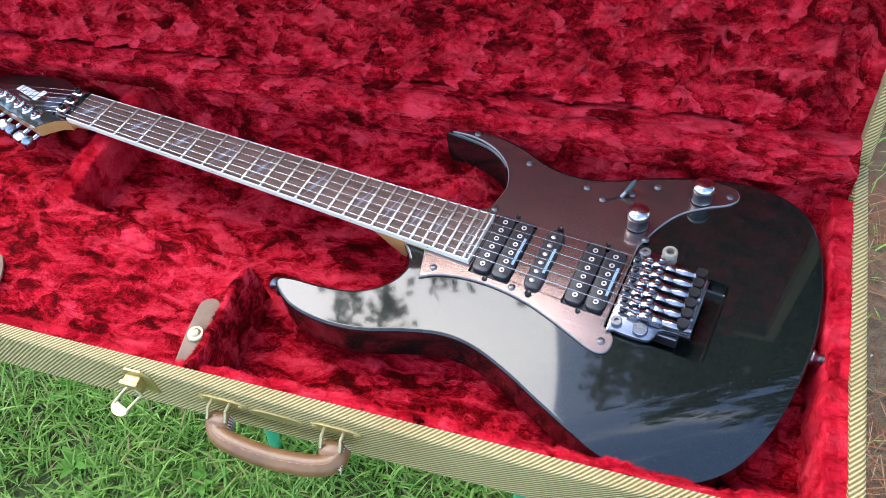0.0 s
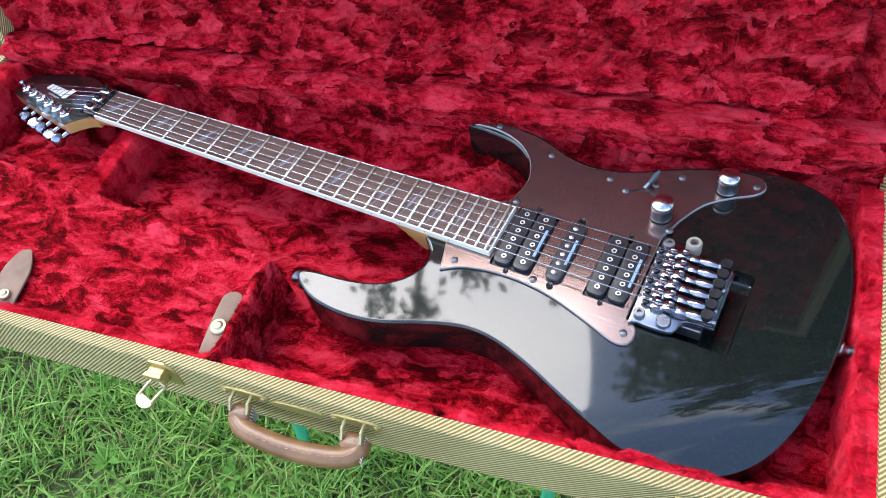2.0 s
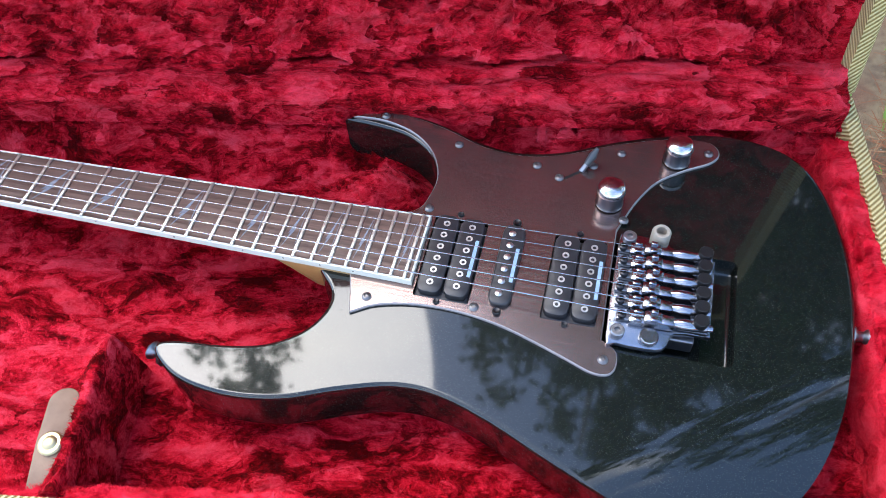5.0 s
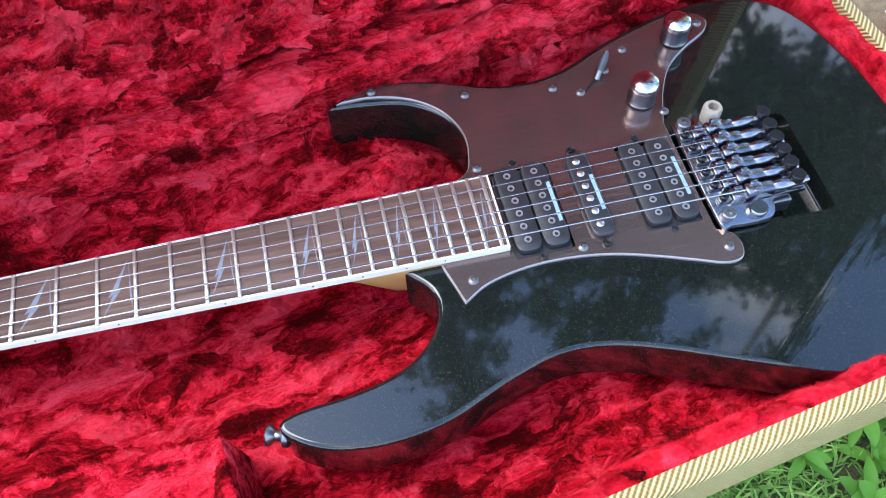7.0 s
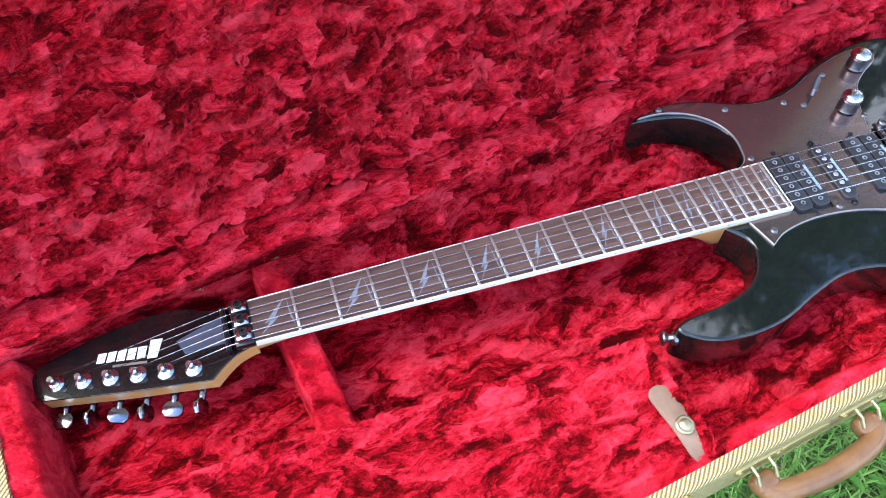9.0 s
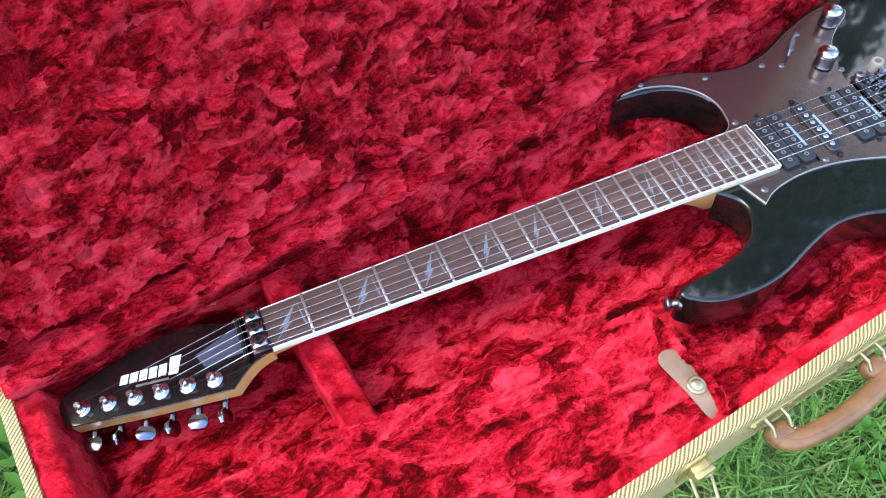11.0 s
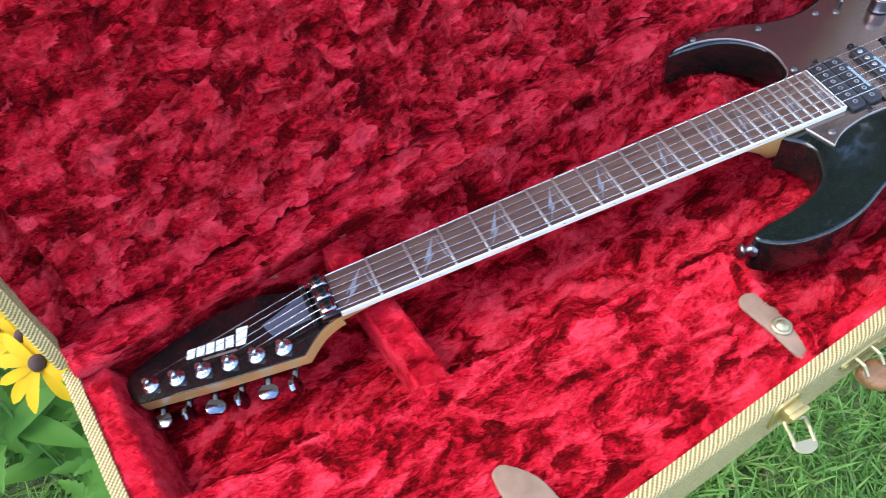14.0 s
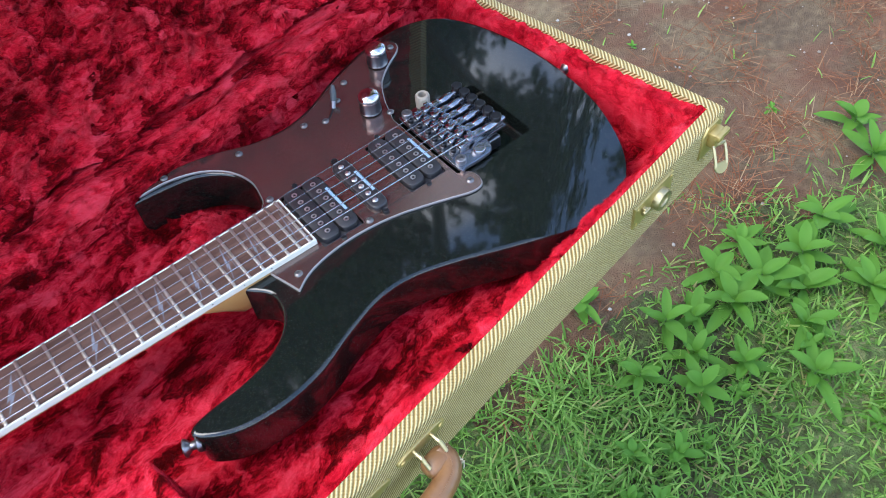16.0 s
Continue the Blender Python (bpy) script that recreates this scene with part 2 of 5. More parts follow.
BRASS = material("aged_brass", (0.52, 0.40, 0.16), 0.45, 0.85)
PALE_BRASS = material("pale_brass", (0.46, 0.385, 0.22), 0.42, 0.95)
PEARL = material("blue_pearl_inlay", (0.27, 0.30, 0.345), 0.18, 0.3)
LOGO = material("white_print", (0.637, 0.645, 0.63), 0.4)
BLUE_PRINT = material("pale_blue_print", (0.225, 0.338, 0.465), 0.5)
BUSHING = material("nylon_bushing", (0.262, 0.225, 0.18), 0.45)
COVER = material("grey_blue_acrylic", (0.06, 0.065, 0.09), 0.12)


def mat_leather(name, dark, light, rough):
    m = material(name, light, rough)
    n = noise_tex(m, coords(m), 55, 5)
    fine = noise_tex(m, coords(m), 900, 2)
    link(m, ramp(m, n, [(0.3, dark), (0.7, light)]), surface(m).inputs["Base Color"])
    bump(m, fine, 0.25, 0.0004)
    return m


LEATHER = mat_leather("brown_leather", (0.13, 0.058, 0.022), (0.22, 0.108, 0.042), 0.36)
SUEDE = mat_leather("tan_leather", (0.165, 0.098, 0.062), (0.25, 0.155, 0.10), 0.75)
THREAD = material("cream_thread", (0.42, 0.385, 0.294), 0.8)
GREEN_PAINT = material("mint_green_paint", (0.035, 0.294, 0.14), 0.45)


def mat_island(name, stops, rough=0.5, through_light=0.0):
    m = material(name, stops[0][1], rough, Specular_IOR_Level=0.2)
    g = add(m, "ShaderNodeNewGeometry")
    col = ramp(m, g.outputs["Random Per Island"], stops)
    link(m, col, surface(m).inputs["Base Color"])
    if through_light:
        t = add(m, "ShaderNodeBsdfTranslucent")
        link(m, col, t.inputs["Color"])
        mx = add(m, "ShaderNodeMixShader", Fac=through_light)
        out = m.node_tree.nodes["Material Output"]
        link(m, surface(m).outputs["BSDF"], mx.inputs[1])
        link(m, t.outputs["BSDF"], mx.inputs[2])
        link(m, mx.outputs["Shader"], out.inputs["Surface"])
    return m


GRASS = mat_island("grass_blades", [(0.0, (0.08, 0.175, 0.026)), (0.45, (0.150, 0.30, 0.052)), (0.90, (0.26, 0.425, 0.095)), (0.965, (0.27, 0.27, 0.09)), (1.0, (0.33, 0.27, 0.12))], 0.5, 0.35)
STRAW = mat_island("dry_straw", [(0.0, (0.15, 0.050, 0.020)), (0.7, (0.24, 0.095, 0.042)), (1.0, (0.30, 0.20, 0.11))], 0.8)
PEBBLE = mat_island("pale_stone", [(0.0, (0.22, 0.18, 0.14)), (1.0, (0.48, 0.44, 0.39))], 0.85)
WEED_LEAF = mat_island("weed_leaf", [(0.0, (0.04, 0.135, 0.014)), (0.6, (0.10, 0.24, 0.030)), (1.0, (0.21, 0.35, 0.06))], 0.55, 0.3)
GARDEN_LEAF = mat_island("garden_leaf", [(0.0, (0.035, 0.12, 0.016)), (1.0, (0.11, 0.25, 0.035))], 0.65, 0.35)
PETAL = mat_island("yellow_petal", [(0.0, (0.54, 0.30, 0.004)), (1.0, (0.66, 0.41, 0.008))], 0.6, 0.3)
CONE = material("dark_brown_cone", (0.045, 0.018, 0.012), 0.8)
STEM = material("green_stem", (0.07, 0.14, 0.035), 0.6)
TREE_LEAF = mat_island("tree_leaf", [(0.0, (0.02, 0.06, 0.012)), (1.0, (0.06, 0.13, 0.03))], 0.5, 0.25)
BARK = material("grey_bark", (0.12, 0.09, 0.065), 0.9)


def mat_ground():
    m = material("soil_and_turf", (0.2, 0.12, 0.08), 0.95)
    v = coords(m)
    n1, n2, n3 = noise_tex(m, v, 3.0, 6), noise_tex(m, v, 45, 5), noise_tex(m, v, 300, 3)
    mx = add(m, "ShaderNodeMath")
    mx.operation = "MULTIPLY_ADD"
    mx.inputs[1].default_value = 0.5
    link(m, n2, mx.inputs[0])
    link(m, n1, mx.inputs[2])
    soil = ramp(m, mx.outputs[0], [(0.50, (0.045, 0.027, 0.013)), (0.72, (0.115, 0.073, 0.038)), (0.95, (0.215, 0.152, 0.082))])
    rust = add(m, "ShaderNodeMix")
    rust.data_type = "RGBA"
    link(m, ramp(m, noise_tex(m, v, 5.5, 5, 0.6), [(0.43, (0, 0, 0)), (0.66, (0.7, 0.7, 0.7))]), rust.inputs["Factor"])
    link(m, soil, rust.inputs["A"])
    rust.inputs["B"].default_value = (0.15, 0.055, 0.026, 1)
    link(m, rust.outputs["Result"], surface(m).inputs["Base Color"])
    bump(m, blend(m, n3, n2, 0.4), 1.0, 0.014)
    return m


GROUND = mat_ground()


def mat_turf():
    m = material("lawn_turf", (0.1, 0.18, 0.04), 0.95)
    v = coords(m)
    n1, n2 = noise_tex(m, v, 2.2, 6), noise_tex(m, v, 60, 5)
    mx = add(m, "ShaderNodeMath")
    mx.operation = "MULTIPLY_ADD"
    mx.inputs[1].default_value = 0.7
    link(m, n2, mx.inputs[0])
    link(m, n1, mx.inputs[2])
    link(m, ramp(m, mx.outputs[0], [(0.62, (0.060, 0.036, 0.020)), (0.82, (0.062, 0.075, 0.022)), (0.98, (0.10, 0.155, 0.038)), (1.1, (0.17, 0.19, 0.07))]), surface(m).inputs["Base Color"])
    bump(m, noise_tex(m, v, 240, 4), 0.8, 0.012)
    return m


TURF = mat_turf()


# ---- modelling helpers ----
def thing(name, m, label, category, **tags):
    ob = new(name)
    ob.matrix_world = m
    return tagged(ob, label, category, **tags)


def part(name, bm, mat, parent, label="", smooth=None):
    me = bpy.data.meshes.new(name)
    if isinstance(bm, bmesh.types.BMesh):
        bmesh.ops.recalc_face_normals(bm, faces=bm.faces)
        bm.to_mesh(me)
        bm.free()
    else:
        me.from_pydata(bm[0], [], bm[1])
    me.materials.append(mat)
    if smooth is not None:
        me.polygons.foreach_set("use_smooth", [True] * len(me.polygons))
        if smooth < 180:
            me.set_sharp_from_angle(angle=radians(smooth))
    ob = new(name, me)
    ob.parent = parent
    if label:
        ob["label"] = label
    return ob


def share(name, data, parent, m):
    """One more piece on the mesh of another."""
    ob = new(name, data)
    ob.parent = parent
    ob.matrix_local = m
    return ob


def box(bm, c, size, bevel=0.0, turn=None, segments=2):
    made = bmesh.ops.create_cube(bm, size=1)["verts"]
    m = Matrix.Translation(c) @ (turn or Matrix()) @ Matrix.Diagonal((*size, 1))
    bmesh.ops.transform(bm, matrix=m, verts=made)
    if bevel:
        edges = {e for v in made for e in v.link_edges}
        bmesh.ops.bevel(bm, geom=list(edges), offset=bevel, segments=segments, affect="EDGES", profile=0.5)
    return bm


def lathe(bm, profile, m=None, sides=24, caps=True):
    """Turn (radius, height) pairs round z."""
    m = m or Matrix()
    rings = []
    for r, z in profile:
        rings.append([bm.verts.new(m @ Vector((r * math.cos(2 * math.pi * k / sides), r * math.sin(2 * math.pi * k / sides), z))) for k in range(sides)])
    for a, b in zip(rings, rings[1:]):
        for k in range(sides):
            bm.faces.new((a[k], a[(k + 1) % sides], b[(k + 1) % sides], b[k]))
    if caps:
        bm.faces.new(rings[0][::-1])
        bm.faces.new(rings[-1])
    return bm


def tube(bm, points, radius, sides=8, caps=True):
    points = [Vector(p) for p in points]
    rings = []
    for i, p in enumerate(points):
        d = (points[min(i + 1, len(points) - 1)] - points[max(i - 1, 0)]).normalized()
        q = d.to_track_quat("Z", "Y").to_matrix()
        r = radius[i] if isinstance(radius, (list, tuple)) else radius
        rings.append([bm.verts.new(p + q @ Vector((r * math.cos(2 * math.pi * k / sides), r * math.sin(2 * math.pi * k / sides), 0))) for k in range(sides)])
    for a, b in zip(rings, rings[1:]):
        for k in range(sides):
            bm.faces.new((a[k], a[(k + 1) % sides], b[(k + 1) % sides], b[k]))
    if caps:
        bm.faces.new(rings[0][::-1])
        bm.faces.new(rings[-1])
    return bm


def curve(points, per=6, closed=True, sharp=()):
    """A smooth line through control points (Catmull-Rom); it is kinked at the indices in sharp."""
    n = len(points)
    out = []
    for i in range(n if closed else n - 1):
        p1, p2 = Vector(points[i]), Vector(points[(i + 1) % n])
        p0 = p1 * 2 - p2 if i in sharp or (not closed and i == 0) else Vector(points[i - 1])
        p3 = p2 * 2 - p1 if (i + 1) % n in sharp or (not closed and i == n - 2) else Vector(points[(i + 2) % n])
        for k in range(per):
            t = k / per
            out.append(0.5 * (2 * p1 + (p2 - p0) * t + (2 * p0 - 5 * p1 + 4 * p2 - p3) * t * t + (3 * p1 - p0 - 3 * p2 + p3) * t**3))
    if not closed:
        out.append(Vector(points[-1]))
    return out


def slab(outline, z0, z1, bevel=0.0, segments=3, bottom_bevel=None):
    """A flat slab over an outline in x and y, with rounded edges."""
    bm = bmesh.new()
    base = [bm.verts.new((p[0], p[1], z0)) for p in outline]
    f = bm.faces.new(base)
    top = bmesh.ops.extrude_face_region(bm, geom=[f])["geom"]
    verts = [g for g in top if isinstance(g, bmesh.types.BMVert)]
    bmesh.ops.translate(bm, verts=verts, vec=(0, 0, z1 - z0))
    if bevel:
        chosen = [e for e in bm.edges if all(abs(v.co.z - z1) < 1e-7 for v in e.verts) or (bottom_bevel and all(abs(v.co.z - z0) < 1e-7 for v in e.verts))]
        bmesh.ops.bevel(bm, geom=chosen, offset=bevel, segments=segments, affect="EDGES", profile=0.5)
    return bm


def cut(ob, boxes):
    """Take boxes out of a mesh."""
    bm = bmesh.new()
    for c, size, bevel, *turn in boxes:
        box(bm, c, size, bevel, *turn)
    me = bpy.data.meshes.new("cutter")
    bm.to_mesh(me)
    bm.free()
    cutter = new("cutter", me)
    cutter.matrix_world = ob.parent.matrix_basis if ob.parent else Matrix()
    mod = ob.modifiers.new("cut", "BOOLEAN")
    mod.operation, mod.object, mod.solver = "DIFFERENCE", cutter, "EXACT"
    bpy.context.view_layer.update()
    done = bpy.data.meshes.new_from_object(ob.evaluated_get(bpy.context.evaluated_depsgraph_get()))
    ob.modifiers.clear()
    ob.data = done
    bpy.data.objects.remove(cutter)


# ---- smooth random fields ----
field_rng = np.random.RandomState(7)
PERM = np.tile(field_rng.permutation(512), 3)
ANG = field_rng.rand(512) * 2 * np.pi


def grad(x, y, seed=0):
    """Gradient noise, about -0.7 to 0.7."""
    xi, yi = np.floor(x).astype(int), np.floor(y).astype(int)
    xf, yf = x - xi, y - yi
    u, v = xf**3 * (xf * (xf * 6 - 15) + 10), yf**3 * (yf * (yf * 6 - 15) + 10)

    def corner(dx, dy):
        a = ANG[PERM[PERM[(xi + dx + seed * 37) % 512] + (yi + dy) % 512]]
        return np.cos(a) * (xf - dx) + np.sin(a) * (yf - dy)

    return (corner(0, 0) * (1 - u) + corner(1, 0) * u) * (1 - v) + (corner(0, 1) * (1 - u) + corner(1, 1) * u) * v


def fbm(x, y, seed=0, octaves=3):
    return sum(grad(x * 2**k, y * 2**k, seed + k) / 2**k for k in range(octaves))


def step(a, b, x):
    t = np.clip((x - a) / (b - a), 0, 1)
    return t * t * (3 - 2 * t)


# ---- the place: height of the guitar, lie of the case ----
HIGH = 0.82
TURN_CASE = math.degrees(math.atan(0.16))
M_GUITAR = pose(0, 0, HIGH)
M_CASE = pose(0, 0, HIGH - 0.0145) @ pose(0, 0, 0, 0, 0, TURN_CASE) @ pose(0, 0, 0, 0, -1.0, 0)
CT, ST = math.cos(radians(TURN_CASE)), math.sin(radians(TURN_CASE))

# inside of the case, in its own metres
U0, U1, V0, V1 = -0.208, 0.794, -0.2635, 0.070
WALL, BOTTOM, RIM = 0.0120, -0.066, 0.0


# ---- ground ----
def soil_part(x, y):
    """1 where the soil is bare, 0 in the turf."""
    edge = y - 0.13 + 0.25 * np.clip(x - 1.1, 0, 0.6) + 0.16 * fbm(x * 3.1, y * 3.1, 5)
    return step(-0.06, 0.10, edge) * step(0.65, 0.95, x) * (1 - step(2.6, 3.4, np.hypot(x - 1.2, y)))


def make_ground():
    near = np.linspace(-2.5, 3.0, 90)
    xs = np.concatenate([[-300, -60, -15, -5], near, [6, 15, 60, 300]])
    xx, yy = np.meshgrid(xs, xs)
    zz = 0.012 * fbm(xx * 2.3, yy * 2.3, 3) * (np.abs(xx) < 4) * (np.abs(yy) < 4)
    n = len(xs)
    verts = np.stack([xx, yy, zz], -1).reshape(-1, 3)
    i = np.arange(n * n).reshape(n, n)
    faces = np.stack([i[:-1, :-1], i[:-1, 1:], i[1:, 1:], i[1:, :-1]], -1).reshape(-1, 4)
    ob = part("ground", (verts.tolist(), faces.tolist()), GROUND, None, smooth=180)
    ob.data.materials.append(TURF)
    mid = verts[faces].mean(1)
    bare = (soil_part(mid[:, 0], mid[:, 1]) > 0.04) & (mid[:, 0] < 3.0) & (mid[:, 1] < 3.0)
    ob.data.polygons.foreach_set("material_index", np.where(bare, 0, 1).astype(np.int32))
    tagged(ob, "bare reddish soil under a thin green lawn", "ground", kind="structure")


make_ground()


def fast_mesh(name, verts, faces, mat, parent=None):
    me = bpy.data.meshes.new(name)
    k = faces.shape[1]
    me.vertices.add(len(verts))
    me.vertices.foreach_set("co", verts.astype(np.float32).ravel())
    me.loops.add(faces.size)
    me.loops.foreach_set("vertex_index", faces.astype(np.int32).ravel())
    me.polygons.add(len(faces))
    me.polygons.foreach_set("loop_start", np.arange(0, faces.size, k, dtype=np.int32))
    me.update(calc_edges=True)
    me.materials.append(mat)
    ob = new(name, me)
    ob.parent = parent
    return ob


def blades(rng, x, y, z, length, width, lean, bend):
    """Curved tapering blades of four triangles each."""
    n = len(x)
    a = rng.rand(n) * 2 * np.pi
    side = np.stack([-np.sin(a), np.cos(a), np.zeros(n)], -1)
    out = np.stack([np.cos(a), np.sin(a), np.zeros(n)], -1)
    up = np.array([0, 0, 1.0])
    root = np.stack([x, y, z], -1)

    def at(s):
        return root + (length * s)[:, None] * up * (1 - 0.35 * bend * s)[:, None] + (length * s * (lean + bend * s))[:, None] * out

    w = width[:, None] * side
    m1, m2, tip = at(np.full(n, 0.4)), at(np.full(n, 0.75)), at(np.ones(n))
    verts = np.stack([root - w * 0.7, root + w * 0.7, m1 - w, m1 + w, m2 - 0.7 * w, m2 + 0.7 * w, tip], 1).reshape(-1, 3)
    b = (np.arange(n) * 7)[:, None]
    tris = np.concatenate([b + t for t in ([0, 1, 3], [0, 3, 2], [2, 3, 5], [2, 5, 4], [4, 5, 6])], 1).reshape(-1, 3)
    return verts, tris


def make_grass():
    rng = np.random.RandomState(3)
    n = 520000
    x, y = rng.rand(n) * 5.4 - 2.4, rng.rand(n) * 4.4 - 1.9
    near = np.exp(-((x - 0.5) ** 2 + (y + 0.2) ** 2) / 2.2)
    patch = fbm(x * 5, y * 5, 9)
    keep = (rng.rand(n) < near * np.clip(0.85 + 0.9 * patch, 0.2, 1)) & (rng.rand(n) > 0.97 * soil_part(x, y))
    x, y, patch = x[keep], y[keep], patch[keep]
    n = len(x)
    length = (0.026 + 0.040 * rng.rand(n) ** 1.6) * (1 + 0.5 * patch) * (1.05 - 0.5 * step(0.5, 1.1, x))
    v, f = blades(rng, x, y, np.full(n, -0.004), length, 0.0011 + 0.0015 * rng.rand(n), 0.15 + 0.6 * rng.rand(n), 0.2 + 0.8 * rng.rand(n))
    tagged(fast_mesh("grass", v, f, GRASS), "short uneven green lawn grass with dry blades", "grass", kind="stuff")
    n = 26000
    x, y = 0.6 + rng.rand(n) * 1.9, -0.3 + rng.rand(n) * 1.9
    keep = rng.rand(n) < soil_part(x, y) * np.clip(0.4 + 2 * fbm(x * 4, y * 4, 14), 0, 1)
    x, y = x[keep], y[keep]
    n = len(x)
    v, f = blades(rng, x, y, np.full(n, 0.006), 0.006 + 0.012 * rng.rand(n), 0.0006 + 0.0006 * rng.rand(n), 2 + 5 * rng.rand(n), np.full(n, 0.1))
    v[:, 2] = np.minimum(v[:, 2], 0.015)
    tagged(fast_mesh("straw", v, f, STRAW), "dry brown straw and needles lying on bare soil", "straw", kind="stuff")


def make_pebbles():
    rng = np.random.RandomState(8)
    unit = bmesh.new()
    bmesh.ops.create_icosphere(unit, subdivisions=1, radius=1.0)
    base = np.array([p.co for p in unit.verts])
    tris = np.array([[p.index for p in f.verts] for f in unit.faces])
    unit.free()
    verts, faces = [], []
    for k in range(220):
        x, y = rng.uniform(0.95, 2.1), rng.uniform(0.05, 1.1)
        if rng.rand() > soil_part(np.array(x), np.array(y)):
            continue
        size = (0.0012 + 0.0036 * rng.rand() ** 3) * (0.7 + 0.6 * rng.rand(3))
        verts.append(base * size * (1 + 0.2 * rng.randn(len(base), 1)) + (x, y, 0.002 + 0.012 * float(fbm(np.array(x * 2.3), np.array(y * 2.3), 3))))
        faces.append(tris + len(base) * len(faces))
    tagged(fast_mesh("pebbles", np.concatenate(verts), np.concatenate(faces), PEBBLE), "small pale grey stones scattered on bare soil", "pebbles", kind="stuff")


make_grass()
make_pebbles()


# ---- table under the case ----
def make_table():
    t = thing("table", pose(0, 0, 0, 0, 0, TURN_CASE), "mint green painted folding table carrying the open case", "table")
    top = HIGH - 0.012 + BOTTOM
    bm = bmesh.new()
    box(bm, (0.35, 0.0, BOTTOM - 0.0115), (0.62, 0.16, 0.022), 0.004)
    bmesh.ops.transform(bm, matrix=t.matrix_basis.inverted() @ M_CASE, verts=bm.verts)
    part("tabletop", bm, GREEN_PAINT, t)
    for u in (0.03, 0.484):
        for v, k in ((-0.04, -1), (0.05, 1)):
            bm = bmesh.new()
            du = -0.10
            tube(bm, [(u - du, v - k * 0.03, top - 0.02), (u - du * 0.5, v - k * 0.015, 0.4), (u, v, 0.012)], [0.013, 0.012, 0.011], 10)
            leg = part("leg", bm, GREEN_PAINT, t, smooth=50)
            bm = bmesh.new()
            lathe(bm, [(0.013, 0.0), (0.014, 0.006), (0.012, 0.018)], Matrix.Translation((u, v, 0)), 12)
            part("rubber_foot", bm, BLACK_PLASTIC, leg)


make_table()


# ---- the guitar case ----
case = thing("guitar_case", M_CASE, "open rectangular yellow tweed guitar case with crushed red plush lining", "guitar case")


def tray(u0, u1, v0, v1, z_low, z_rim, wall, bevel):
    """An open box: floor, four walls with thickness, rounded outside edges."""
    bm = bmesh.new()
    box(bm, ((u0 + u1) / 2, (v0 + v1) / 2, (z_low + z_rim) / 2), (u1 - u0, v1 - v0, z_rim - z_low), bevel, segments=3)
    return bm


def shell(name, u0, u1, v0, v1, z_low, z_rim, parent, label):
    ob = part(name, tray(u0, u1, v0, v1, z_low, z_rim, WALL, 0.004), TWEED, parent, label)
    cut(ob, [(((u0 + u1) / 2, (v0 + v1) / 2, z_rim), (u1 - u0 - 2 * WALL, v1 - v0 - 2 * WALL, 2 * (z_rim - z_low - 0.003)), 0)])
    return ob


shell("base_shell", U0 - WALL, U1 + WALL, V0 - WALL, V1 + WALL, BOTTOM, RIM, case, "yellow tweed covered wooden tray with diagonal weave")


def lining_height(u, v):
    """The padded inside of the tray."""
    x, y = CT * u - ST * v, ST * u + CT * v
    wob = 0.007 * fbm(u * 28, v * 28, 21)
    d_front, d_back, d_left, d_right = v - V0, V1 - v, u - U0, U1 - u
    low = -0.0575
    h = np.full(u.shape, low)

    def raise_to(top, share):
        return np.maximum(h, low + (top - low) * share)

    h = raise_to(-0.006, 1 - step(0.004, 0.026, d_front + wob))
    wide = 0.006 + 0.040 * step(0.06, 0.14, u)
    h = raise_to(-0.008, 1 - step(0.0, wide, d_back + wob * step(0.06, 0.12, u)))
    h = raise_to(-0.024, np.exp(-((x - 0.43) ** 2 / 0.0016 + (y - 0.078) ** 2 / 0.0009)))
    return np.maximum(h + tufts(u, v, 31) * (0.45 + 0.4 * step(-0.055, -0.02, h)) - 0.003, BOTTOM + 0.0058)


def lid_depth(u, w):
    """The padded inside of the lid: how far it lies behind the lid's rim."""
    wob = 0.008 * fbm(u * 25, w * 25, 51)
    edge = np.minimum(np.minimum(u - U0, U1 - u), np.minimum(w - 0.004, 0.330 - w))
    d = -0.046 + 0.030 * (1 - step(0.002, 0.030, edge + wob))
    a, b = np.maximum(0.05 - w, 0), np.maximum(u - 0.722, 0)
    round_off = np.where((a > 0) & (b > 0), np.hypot(a, b), np.maximum(a, b)) + 0.25 * wob
    cushion = (1 - step(0.030, 0.036, round_off)) * step(-0.180, -0.174, u)
    return d + 0.024 * cushion + tufts(u, w, 61) * (0.3 + 0.7 * step(0.0, 0.03, edge)) - 0.003


def sheet(name, f, u0, u1, v0, v1, cell, place, mat, parent, label, above=None):
    nu, nv = int((u1 - u0) / cell) + 1, min(int((v1 - v0) / cell) + 1, 300)
    uu, vv = np.meshgrid(np.linspace(u0, u1, nu), np.linspace(v0, v1, nv))
    verts = place(uu, vv, f(uu, vv)).reshape(-1, 3)
    i = np.arange(nu * nv).reshape(nv, nu)
    faces = np.stack([i[:-1, :-1], i[:-1, 1:], i[1:, 1:], i[1:, :-1]], -1).reshape(-1, 4)
    if above is not None:
        faces = faces[verts[faces, 2].max(1) > above]
    ob = fast_mesh(name, verts, faces, mat, parent)
    ob.data.polygons.foreach_set("use_smooth", [True] * len(ob.data.polygons))
    ob["label"] = label
    return ob


